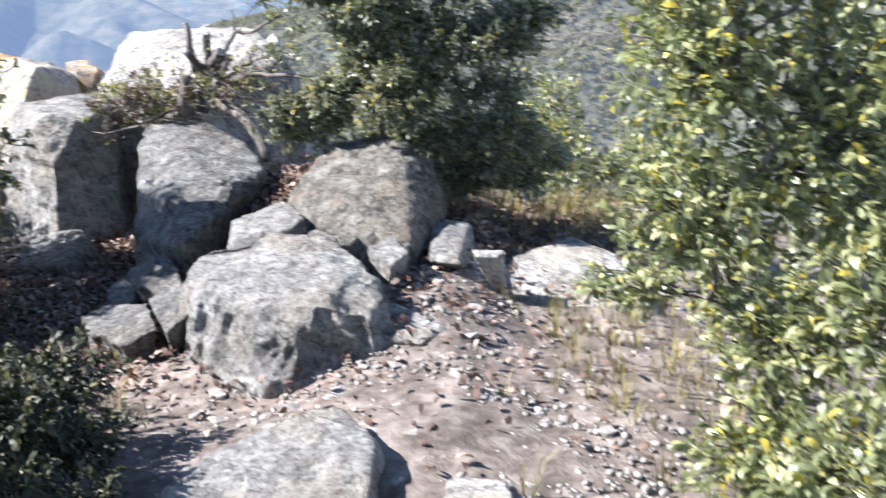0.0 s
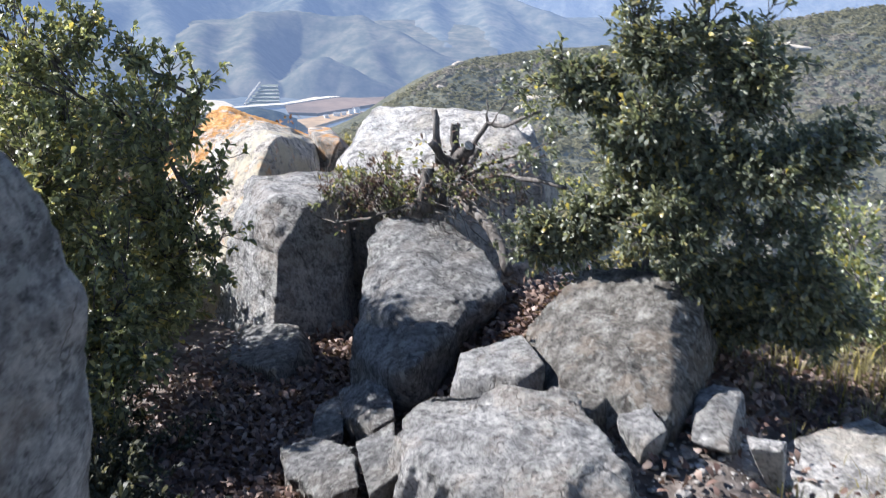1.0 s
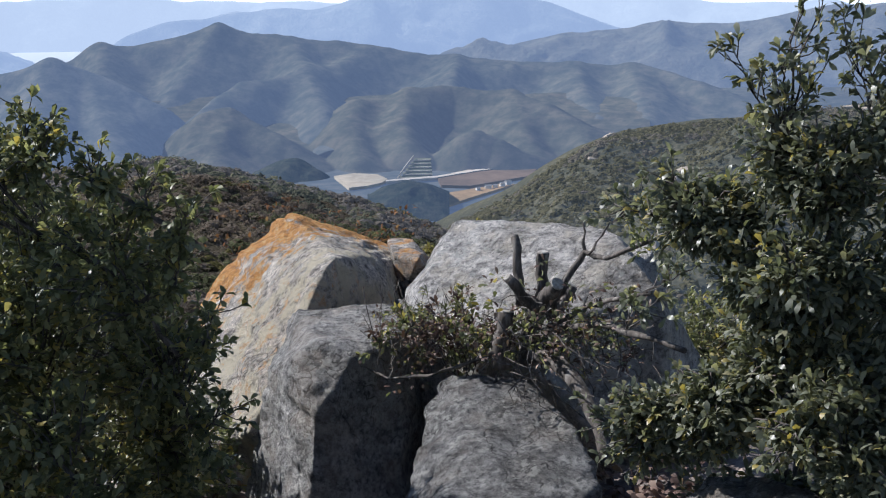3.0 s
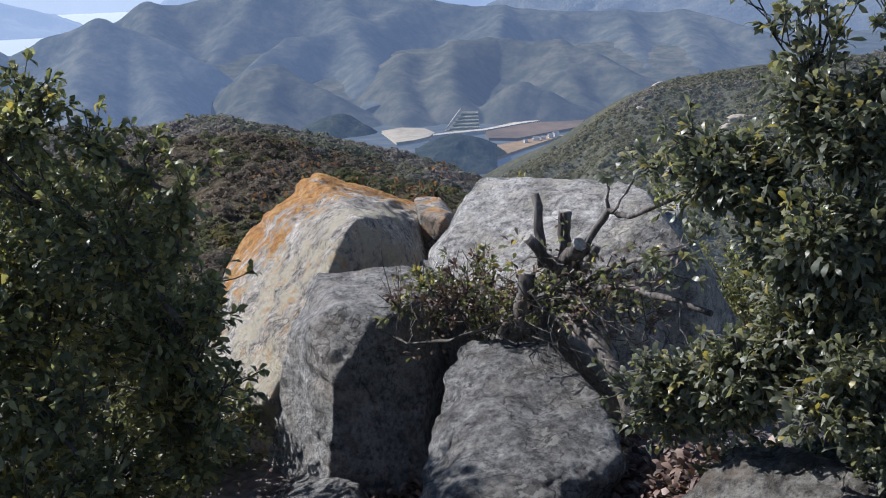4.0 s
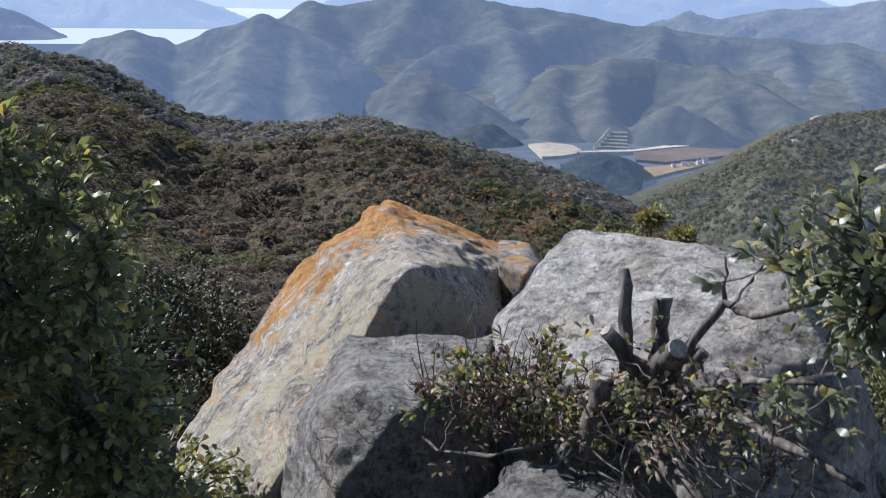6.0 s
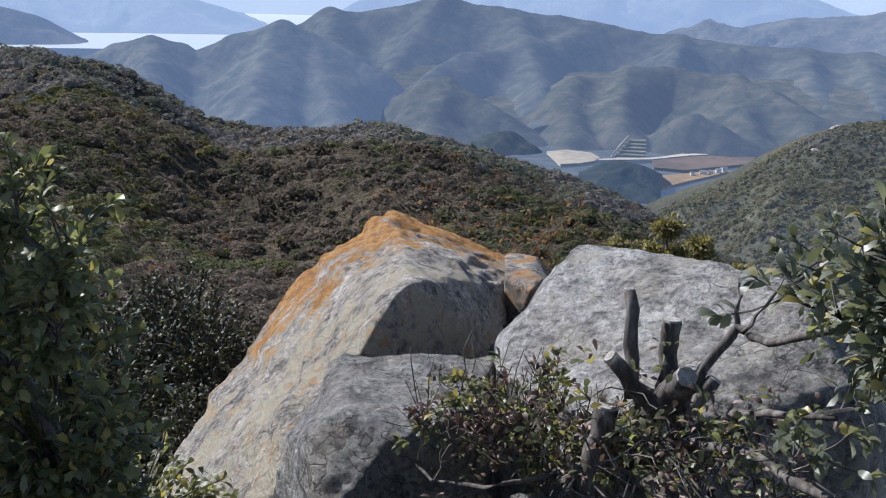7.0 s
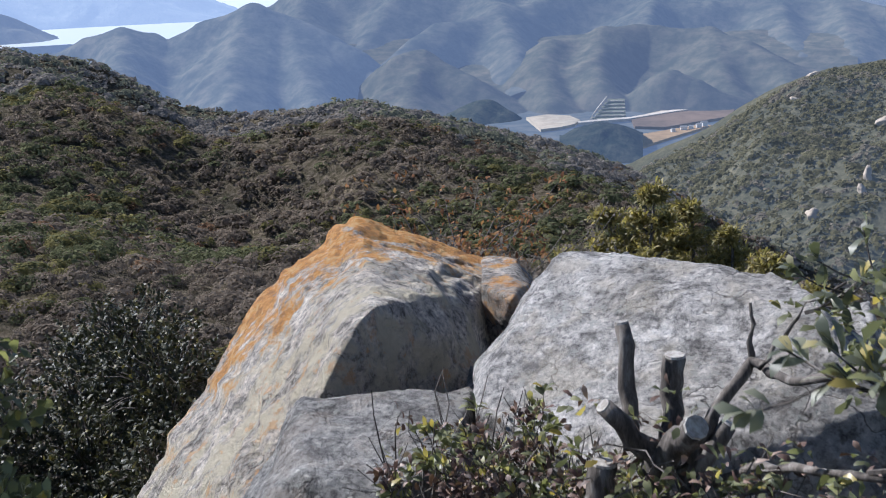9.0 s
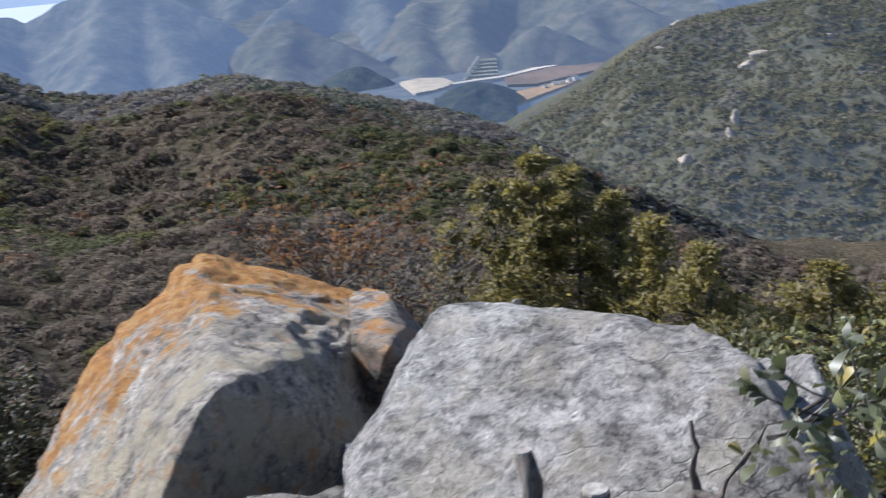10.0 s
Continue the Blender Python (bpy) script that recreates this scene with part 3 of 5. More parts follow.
# crest lines of the mountains across the valley
MAIN_LINE = ((40.5, -3.7, 2900), (38.2, -2.9, 2900), (36.7, -2.1, 2900), (35.3, -2.2, 2900), (33.0, -1.75, 2900), (31.4, -1.35, 2900), (30.1, -1.6, 2900), (28.8, -1.7, 2900), (27.8, -2.0, 2900), (25.9, -2.1, 2900), (24.0, -2.4, 2900), (21.4, -2.85, 2880), (17.0, -3.1, 2860), (14.0, -3.25, 2850), (11.9, -3.3, 2850), (10.3, -3.6, 2800), (8.2, -4.4, 2700), (4, -5.4, 2600))
MAIN_SPURS = (
    ((24.5, -2.6, 2860), (26.5, -3.4, 2700), (28.6, -3.75, 2600), (30.4, -3.85, 2500), (31.5, -4.6, 2420), (33.1, -5.7, 2320), (34.8, -6.9, 2220)),
    ((20.2, -2.9, 2860), (20.4, -3.7, 2600), (20.5, -4.3, 2450)),
    ((31.4, -1.4, 2890), (32.6, -3.0, 2750), (33.4, -4.2, 2640), (34.4, -5.4, 2540)),
    ((28.0, -2.0, 2880), (27.2, -3.9, 2560), (26.6, -5.4, 2330), (26.0, -7.0, 2130)),
    ((11.9, -3.3, 2840), (11.5, -4.5, 2600), (11.0, -5.6, 2400)),
    ((36.7, -2.1, 2890), (36.9, -3.1, 2720), (36.2, -4.4, 2560)),
    ((14.5, -3.25, 2840), (14.2, -4.4, 2600), (13.4, -5.6, 2420)))
WEST_LINES = (
    ((48.0, -4.4, 2500), (46.5, -3.74, 2480), (45.0, -3.5, 2450), (43.8, -3.7, 2450), (43.0, -4.05, 2450), (41.4, -3.4, 2420), (39.1, -2.8, 2380), (38.0, -3.2, 2380), (36.6, -3.85, 2350), (35.2, -4.7, 2300), (33.2, -6.2, 2220)),
    ((39.1, -2.8, 2380), (39.7, -4.0, 2280), (40.1, -5.2, 2150), (40.6, -7.4, 1950)),
    ((45.0, -3.5, 2450), (45.3, -5.3, 2180), (46.0, -7.4, 1930)),
    ((37.2, -3.6, 2360), (37.0, -5.2, 2190), (36.4, -7.2, 2010)))
FRONT_LINES = (
    ((33.3, -7.0, 2260), (31.9, -5.6, 2240), (31.0, -5.2, 2220), (29.8, -5.8, 2180), (28.6, -6.6, 2120), (26.6, -8.5, 2000)),
    ((31.0, -5.2, 2220), (31.6, -6.6, 2080), (32.2, -8.2, 1940)),
    ((25.6, -6.2, 2200), (24.9, -4.95, 2350), (23.8, -4.95, 2380), (22.5, -4.45, 2400), (20.5, -4.2, 2450), (17.6, -4.45, 2420), (15.7, -5.0, 2320), (14.4, -6.0, 2220), (13.9, -7.0, 2130)),
    ((22.5, -4.45, 2400), (22.9, -5.8, 2200), (22.6, -7.0, 2080)),
    ((24.9, -4.95, 2350), (25.2, -6.3, 2160), (25.0, -7.6, 2040)),
    ((17.6, -4.45, 2420), (17.2, -5.8, 2250), (16.4, -7.4, 2090)),
    ((20.2, -7.3, 2060), (19.2, -6.3, 2080), (18.2, -6.7, 2070), (17.5, -7.7, 2030)))
DARK_LINES = (((29.6, -8.0, 2010), (28.1, -7.45, 1990), (27.2, -8.0, 1970), (26.2, -8.9, 1950)),)
near_hill = ridge("hill_near", GROUND_WOOD, "near ridge under dark mixed winter woodland", NEAR_CREST, 55, 520, 700, -25, -220, 3, 15.0, 120.0, (300, 90), 0.95, 0.1, sink=0.42)
right_hill = ridge("hill_right", HILL_MID, "wooded hillside with bare rocky scars", RIGHT_CREST, 330, 900, 1250, -128, -280, 5, 34.0, 210.0, (300, 80), calm=0.05, sink=0.5)
massif("backdrop_mountains", HILL_FAR, "forested mountains across the valley, hazed blue-grey", (MAIN_LINE,) + MAIN_SPURS, (0, 46), (2120, 3080), 8, fall=0.75, gullies=13, span=240.0, apron=0.12, apron_from=2150)
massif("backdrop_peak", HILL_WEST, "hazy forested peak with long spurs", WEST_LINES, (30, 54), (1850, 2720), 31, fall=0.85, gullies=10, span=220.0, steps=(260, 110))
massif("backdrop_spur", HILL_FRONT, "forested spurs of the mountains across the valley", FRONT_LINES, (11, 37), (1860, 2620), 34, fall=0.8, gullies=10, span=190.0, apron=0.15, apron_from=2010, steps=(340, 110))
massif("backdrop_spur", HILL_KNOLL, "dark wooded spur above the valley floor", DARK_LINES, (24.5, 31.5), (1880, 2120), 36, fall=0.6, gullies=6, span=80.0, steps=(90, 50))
ridge("backdrop_lake_hill", HILL_BEHIND, "hill on the lake's far shore, hazed blue", LAKE_CREST, 2740, 2840, 3000, -196, -196, 14, 20.0, 260.0, (160, 40), 0.8, 0.3, 0.3)
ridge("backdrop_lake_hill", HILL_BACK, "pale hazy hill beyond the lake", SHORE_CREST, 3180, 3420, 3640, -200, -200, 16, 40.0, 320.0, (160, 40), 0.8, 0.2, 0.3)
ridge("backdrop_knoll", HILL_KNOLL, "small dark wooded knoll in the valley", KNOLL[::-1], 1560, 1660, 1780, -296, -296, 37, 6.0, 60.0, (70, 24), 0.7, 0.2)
ridge("backdrop_range", HILL_BEHIND, "hills behind the mountains, hazed blue", BEHIND_CREST, 3100, 3450, 3650, -262, -262, 12, 110.0, 420.0, (420, 50), 0.8, 0.3, 0.3)
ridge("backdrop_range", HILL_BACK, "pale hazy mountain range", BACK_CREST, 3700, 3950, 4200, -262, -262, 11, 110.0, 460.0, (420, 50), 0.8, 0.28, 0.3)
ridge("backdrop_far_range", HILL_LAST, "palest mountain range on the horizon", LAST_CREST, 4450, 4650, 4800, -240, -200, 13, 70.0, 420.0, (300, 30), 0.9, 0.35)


# ---- woods on the slopes ----
def canopy(name, field, count, heads, far, mats, radius, bits, label, seed, near=24.0, squash=0.6, shares=0.44):
    """Tree crowns over a slope, each a dome of small leafy flakes; one object for a wood that nobody could count."""
    rng = np.random.default_rng(seed)
    A, D, X, Y, Z = field
    az, ds = A[:, 0], D[0]
    a = rng.uniform(heads[0], heads[1], count)
    d = np.sqrt(rng.uniform(near ** 2, far ** 2, count))
    i = np.clip((a - az[0]) / (az[1] - az[0]), 0, len(az) - 1.001)
    j = np.interp(d, ds, np.arange(len(ds)))
    i0, j0 = i.astype(int), np.minimum(j.astype(int), len(ds) - 2)
    fi, fj = i - i0, j - j0
    z = Z[i0, j0] * (1 - fi) * (1 - fj) + Z[i0 + 1, j0] * fi * (1 - fj) + Z[i0, j0 + 1] * (1 - fi) * fj + Z[i0 + 1, j0 + 1] * fi * fj
    x, y = -np.sin(np.radians(a)) * d, np.cos(np.radians(a)) * d
    r = rng.uniform(radius[0], radius[1], count) * rng.choice([0.6, 0.85, 1.0, 1.2], count)
    kind = fbm(np.stack([x / 45, y / 45, np.full(count, 3.3)], 1), 3, seed) * 1.1 + rng.normal(0, 0.16, count)
    which = np.where(rng.random(count) < 0.015, len(mats) - 1, (kind > np.quantile(kind, shares)).astype(int))
    if len(mats) == 4:       # some yellow-green pines among the dark crowns
        which = np.where((which == 0) & (rng.random(count) < 0.3), 2, which)
    c = np.stack([x, y, z + r * 0.2], 1)
    stretch = np.stack([r * rng.uniform(0.85, 1.2, count), r * rng.uniform(0.85, 1.2, count), r * squash * rng.uniform(0.8, 1.35, count)], 1)
    out = rng.normal(0, 1, (count, bits, 3))
    out /= np.linalg.norm(out, axis=2, keepdims=True)
    out[..., 2] = np.abs(out[..., 2]) * 1.1 - 0.1
    # three or four boughs make the dome uneven
    bough = rng.normal(0, 1, (count, 4, 3))
    bough /= np.linalg.norm(bough, axis=2, keepdims=True)
    swell = np.max(np.einsum("nbk,nmk->nbm", out, bough), axis=2)[..., None]
    p = c[:, None, :] + out * stretch[:, None, :] * (0.72 + 0.34 * swell) * rng.uniform(0.86, 1.1, (count, bits, 1))
    facing = out + np.array([0, 0, 0.45]) + rng.normal(0, 0.24, out.shape)
    u = np.cross(facing, rng.normal(0, 1, out.shape))
    u /= np.linalg.norm(u, axis=2, keepdims=True) + 1e-9
    v = np.cross(facing, u)
    v /= np.linalg.norm(v, axis=2, keepdims=True) + 1e-9
    size = r[:, None, None] * rng.uniform(0.7, 1.3, (count, bits, 1)) * 1.5 / math.sqrt(bits)
    tri = np.stack([p + u * size, p - u * size * 0.5 + v * size * 0.87, p - u * size * 0.5 - v * size * 0.87], 2).reshape(-1, 3)
    me = arrays_mesh(name, tri, np.arange(len(tri)).reshape(-1, 3), mats)
    me.polygons.foreach_set("material_index", np.repeat(which, bits).astype(np.int32))
    return tagged(new(name, me), label, "woodland", kind="stuff")


WOODS = [CROWN_GREEN, CROWN_BARE, CROWN_OLIVE, CROWN_RUST]
RIDGE_WOODS = [CROWN_RIDGE, CROWN_RIDGE_BARE, CROWN_RUST]
canopy("near_woodland", near_hill, 3200, (-14, 64), 150, WOODS, (0.7, 1.7), 150, "dark evergreen and bare winter woodland on the near slope", 21, 58.0)
canopy("hill_woodland", near_hill, 9000, (-14, 60), 310, WOODS, (0.8, 1.9), 46, "dark evergreen and bare winter woodland on the ridge", 22, 145.0)
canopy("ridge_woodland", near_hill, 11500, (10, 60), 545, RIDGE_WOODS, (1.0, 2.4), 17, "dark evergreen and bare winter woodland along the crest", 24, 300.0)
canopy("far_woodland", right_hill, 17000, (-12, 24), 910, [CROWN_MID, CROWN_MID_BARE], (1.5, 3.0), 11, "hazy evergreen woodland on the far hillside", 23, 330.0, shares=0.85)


def surface_at(field, head, elev):
    """Where the line of sight in that direction meets a slope."""
    A, D, X, Y, Z = field
    i = int(np.argmin(np.abs(A[:, 0] - head)))
    over = Z[i] - 1.6 - np.tan(radians(elev)) * D[i]
    k = int(np.argmax(over > 0))
    return Vector((-math.sin(radians(head)) * D[i, k], math.cos(radians(head)) * D[i, k], Z[i, k]))


def scar(name, head, elev, wide, high, label, category, seed):
    """Bare rock or soil on the wooded hillside: one uneven flat lump."""
    rng = random.Random(seed)
    p = surface_at(right_hill, head, elev)
    bm = bmesh.new()
    bmesh.ops.create_icosphere(bm, subdivisions=3, radius=1.0)
    for v in bm.verts:
        k = 1 + 0.45 * noise.noise(v.co * 2.3 + Vector((seed, 0, 0)))
        v.co = Vector((v.co.x * wide * 0.5, v.co.y * 3.0, v.co.z * high * 0.5)) * k
    ob = new(name, mesh_of(name, bm, SCAR, True))
    ob.location = p + Vector((0, 0, 1.0))
    ob.rotation_euler = (0, rng.uniform(-0.4, 0.4), radians(head))
    return tagged(ob, label, category)


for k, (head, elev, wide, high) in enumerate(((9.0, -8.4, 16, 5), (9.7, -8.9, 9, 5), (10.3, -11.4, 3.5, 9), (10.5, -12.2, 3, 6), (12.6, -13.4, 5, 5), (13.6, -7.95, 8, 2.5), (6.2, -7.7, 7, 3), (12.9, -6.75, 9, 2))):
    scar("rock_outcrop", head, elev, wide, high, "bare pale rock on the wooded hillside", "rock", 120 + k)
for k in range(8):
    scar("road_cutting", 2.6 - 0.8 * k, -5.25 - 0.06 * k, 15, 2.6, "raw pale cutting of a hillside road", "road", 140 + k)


# ---- the valley: lake, road, terraces, fields, houses ----
def spot(head, elev, z):
    """The place at a height that is seen from the outcrop in that direction."""
    d = (z - 1.6) / math.tan(radians(elev + 0.3))
    return Vector((-math.sin(radians(head)) * d, math.cos(radians(head)) * d, z))


def patch_of(name, outline, z, mat, label, category, thick=1.5):
    bm = bmesh.new()
    top = [bm.verts.new(spot(h, e, z)) for h, e in outline]
    low = [bm.verts.new(v.co - Vector((0, 0, thick + 3))) for v in top]
    bm.faces.new(top)
    for i in range(len(top)):
        k = (i + 1) % len(top)
        bm.faces.new((top[i], low[i], low[k], top[k]))
    bmesh.ops.recalc_face_normals(bm, faces=bm.faces)
    return tagged(new(name, mesh_of(name, bm, mat)), label, category, kind="structure")


VALLEY = -294.0
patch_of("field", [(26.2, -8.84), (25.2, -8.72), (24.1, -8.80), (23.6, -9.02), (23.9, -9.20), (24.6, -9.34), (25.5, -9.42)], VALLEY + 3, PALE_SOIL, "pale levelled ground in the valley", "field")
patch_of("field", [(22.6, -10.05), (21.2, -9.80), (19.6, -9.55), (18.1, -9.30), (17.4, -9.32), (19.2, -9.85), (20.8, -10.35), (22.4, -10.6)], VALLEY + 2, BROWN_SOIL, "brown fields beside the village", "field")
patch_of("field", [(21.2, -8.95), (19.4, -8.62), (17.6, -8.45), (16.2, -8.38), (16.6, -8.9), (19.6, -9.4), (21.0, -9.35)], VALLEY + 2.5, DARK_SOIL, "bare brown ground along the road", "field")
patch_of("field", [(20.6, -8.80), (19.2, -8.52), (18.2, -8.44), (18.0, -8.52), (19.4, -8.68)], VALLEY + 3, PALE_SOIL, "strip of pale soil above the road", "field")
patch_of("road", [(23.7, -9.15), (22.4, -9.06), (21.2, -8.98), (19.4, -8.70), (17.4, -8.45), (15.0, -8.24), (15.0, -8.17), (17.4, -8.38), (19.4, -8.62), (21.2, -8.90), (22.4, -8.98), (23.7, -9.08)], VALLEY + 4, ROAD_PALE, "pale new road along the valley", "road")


def terraces():
    thing = new("embankment")
    o = spot(22.1, -9.02, VALLEY)
    thing.location = o
    right = Vector((math.cos(radians(22.1)), math.sin(radians(22.1)), 0))
    away = Vector((-math.sin(radians(22.1)), math.cos(radians(22.1)), 0))
    for k in range(6):
        bm = bmesh.new()
        half = 27 - k * 2.6
        a = away * (k * 9) + Vector((0, 0, k * 4.6))
        shift = right * (2.2 * k - 4)
        pts = [a + shift - right * half, a + shift + right * half, a + shift + right * half + away * 9 + Vector((0, 0, 3.0)), a + shift - right * half + away * 9 + Vector((0, 0, 3.0))]
        vs = [bm.verts.new(p) for p in pts] + [bm.verts.new(p - Vector((0, 0, 14))) for p in pts]
        for f in ((0, 1, 2, 3), (0, 4, 5, 1), (1, 5, 6, 2), (2, 6, 7, 3), (3, 7, 4, 0)):
            bm.faces.new([vs[q] for q in f])
        bmesh.ops.recalc_face_normals(bm, faces=bm.faces)
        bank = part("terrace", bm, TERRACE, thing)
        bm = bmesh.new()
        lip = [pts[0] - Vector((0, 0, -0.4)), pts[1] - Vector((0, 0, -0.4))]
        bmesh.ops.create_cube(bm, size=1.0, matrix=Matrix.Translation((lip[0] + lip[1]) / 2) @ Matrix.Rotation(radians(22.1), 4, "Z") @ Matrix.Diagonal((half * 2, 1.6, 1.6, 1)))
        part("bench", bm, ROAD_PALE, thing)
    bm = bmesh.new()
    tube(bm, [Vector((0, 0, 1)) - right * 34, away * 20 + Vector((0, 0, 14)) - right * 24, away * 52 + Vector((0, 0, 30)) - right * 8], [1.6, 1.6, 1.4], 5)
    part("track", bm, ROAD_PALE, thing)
    return tagged(thing, "terraced pale embankment at the mountain's foot", "embankment", kind="structure")


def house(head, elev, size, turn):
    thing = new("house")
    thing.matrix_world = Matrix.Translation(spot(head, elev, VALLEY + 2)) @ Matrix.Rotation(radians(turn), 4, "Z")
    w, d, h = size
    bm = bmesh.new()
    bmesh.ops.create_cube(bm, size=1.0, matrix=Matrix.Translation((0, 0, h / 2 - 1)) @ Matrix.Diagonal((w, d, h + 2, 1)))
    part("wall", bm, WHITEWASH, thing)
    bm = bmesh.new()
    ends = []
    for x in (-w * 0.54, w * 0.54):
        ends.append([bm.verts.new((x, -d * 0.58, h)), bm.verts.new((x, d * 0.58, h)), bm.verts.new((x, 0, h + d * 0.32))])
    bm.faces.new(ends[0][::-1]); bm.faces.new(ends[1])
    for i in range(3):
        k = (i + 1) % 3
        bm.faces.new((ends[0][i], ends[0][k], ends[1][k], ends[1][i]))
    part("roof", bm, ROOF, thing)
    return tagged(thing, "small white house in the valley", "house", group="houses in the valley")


water = bmesh.new()
ring = [water.verts.new((-math.sin(radians(h)) * d, math.cos(radians(h)) * d, -190.0)) for h, d in ((26, 3100), (26, 4850), (34, 4850), (44, 4850), (60, 4850), (60, 2650), (50, 2650), (41, 2650), (40.5, 2950), (34, 3100))]
water.faces.new(ring)
tagged(new("water", mesh_of("water", water, WATER)), "calm pale lake between the mountains", "lake", kind="structure")


# ---- boulders ----
boulder("boulder", (-3.46, 8.31, -0.31), ((166, 24, 0.707), (-166, 19, 0.619), (179, 12, 0.684), (-99, -17, 1.193), (5, 2, 0.739), (-6, 15, 0.801), (-18, 20, 0.92), (18, 21, 0.742), (-147, 60, 0.477), (105, 25, 0.989), (92, 14, 1.079), (-139, 41, 0.382), (4, -82, 0.687), (13, 31, 0.756), (24, 54, 0.753), (42, 71, 0.682)),
    ROCK_ORANGE, "pale boulder crusted with orange lichen along its edge", 0.0135, 0.042, 1)
boulder("boulder", (-2.57, 7.25, -0.2), ((-127, 11, 0.375), (119, 64, 0.459), (-147, 50, 0.42), (21, 9, 0.366), (-52, 70, 0.48), (-28, 13, 0.447), (13, 2, 0.348), (111, 27, 0.469), (90, 16, 0.515), (175, 0, 0.383), (-164, 12, 0.337), (-146, 40, 0.385), (-92, 46, 0.505), (-72, 20, 0.60), (55, -82, 0.464), (-54, 12, 0.55), (-54, -80, 0.536), (-90, 88, 0.40)),
    ROCK_LIGHT, "grey block with a sloping face beside the lichen boulder", 0.011, 0.038, 2)
boulder("boulder", (-1.78, 7.87, 0.14), ((-151, 0, 0.637), (-155, 39, 0.55), (-167, 32, 0.607), (174, 5, 0.65), (-175, -10, 0.649), (-100, -15, 0.608), (-115, -3, 0.583), (-115, 79, 0.398), (-137, -87, 0.702), (-114, 61, 0.362), (82, 27, 0.419), (136, 26, 0.664), (-68, 13, 0.639), (-4, 8, 0.71), (-84, 47, 0.51), (22, 46, 0.529), (82, 62, 0.479), (28, 35, 0.497), (50, 36, 0.464), (73, 32, 0.42), (121, 86, 0.437)),
    ROCK_PALE, "broad pale boulder behind the cut shrub", 0.0125, 0.036, 3)
boulder("boulder", (-1.28, 8.06, 0.17), ((-169, 9, 0.161), (-30, 21, 0.215), (-60, 27, 0.282), (17, 22, 0.11), (146, -29, 0.31), (0, -90, 0.47), (-107, 59, 0.346), (-166, 39, 0.25), (153, 60, 0.309), (37, 28, 0.138), (-92, -9, 0.229)),
    ROCK_PALE, "small pale rock behind the broad boulder", 0.016, 0.02, 4)
boulder("boulder", (-1.5, 6.24, -0.27), ((-147, 42, 0.296), (100, 24, 0.731), (-137, 61, 0.302), (-108, 74, 0.3), (45, 13, 0.477), (-30, 70, 0.353), (27, 8, 0.4), (81, 5, 0.631), (99, 12, 0.688), (-71, 80, 0.316), (-109, -17, 0.605), (-89, -27, 0.628), (-16, -3, 0.352), (-29, 52, 0.404), (-1, -14, 0.315), (-10, -22, 0.278), (-180, -90, 0.53), (-13, -12, 0.311), (-169, 1, 0.304), (-140, 3, 0.409), (-131, -6, 0.49), (-26, -40, 0.36), (-26, -65, 0.435)),
    ROCK, "tilted grey boulder with one steep shaded side", 0.011, 0.044, 5)
boulder("boulder", (-0.44, 5.72, -0.11), ((153, 30, 0.455), (-171, 10, 0.45), (163, 12, 0.494), (82, -69, 0.4), (59, -76, 0.346), (5, 3, 0.382), (-16, 1, 0.354), (-135, 62, 0.234), (-6, 10, 0.314), (-125, 21, 0.425), (-4, -83, 0.326), (-113, 10, 0.491), (-151, 51, 0.281), (111, 38, 0.483), (82, 31, 0.435), (62, 40, 0.39), (52, 46, 0.365), (37, 45, 0.369), (-34, 52, 0.328), (-21, 33, 0.346), (-96, 64, 0.279), (-153, 27, 0.357), (-156, 64, 0.291)),
    ROCK_BROWN, "rounded brown-grey boulder under the evergreen shrub", 0.013, 0.046, 6)
boulder("boulder", (-0.97, 5.47, -0.25), ((126, 0, 0.162), (13, -1, 0.183), (-28, 7, 0.241), (-90, 0, 0.17), (-165, 14, 0.197), (169, 1, 0.19), (-102, 10, 0.168), (-142, 80, 0.198), (25, 8, 0.189), (-136, 69, 0.197), (0, -90, 0.25)),
    ROCK_LIGHT, "split grey block wedged between boulders", 0.016, 0.016, 7)
boulder("boulder", (-0.75, 4.67, -0.23), ((-37, 69, 0.207), (-45, 78, 0.174), (31, 11, 0.37), (168, 13, 0.49), (-57, -85, 0.232), (-152, 0, 0.373), (-160, 5, 0.406), (-130, 39, 0.253), (-116, 69, 0.165), (-131, 12, 0.279), (-79, 22, 0.293), (-100, 32, 0.247), (22, 7, 0.366), (15, -1, 0.382), (-118, 80, 0.148), (-69, 17, 0.339), (-24, 38, 0.37), (94, -5, 0.383)),
    ROCK_LIGHT, "large flat-topped grey boulder by the path", 0.012, 0.05, 8, flutes=0.05)
boulder("rock", (-0.05, 5.38, -0.19), ((112, 4, 0.133), (127, 7, 0.131), (-148, 78, 0.105), (-92, 82, 0.097), (-14, 70, 0.085), (-6, 15, 0.078), (90, -10, 0.154), (-90, -63, 0.132), (-114, -57, 0.14), (-180, -2, 0.105)),
    ROCK_LIGHT, "stubby grey rock standing at the path", 0.014, 0.014, 9)
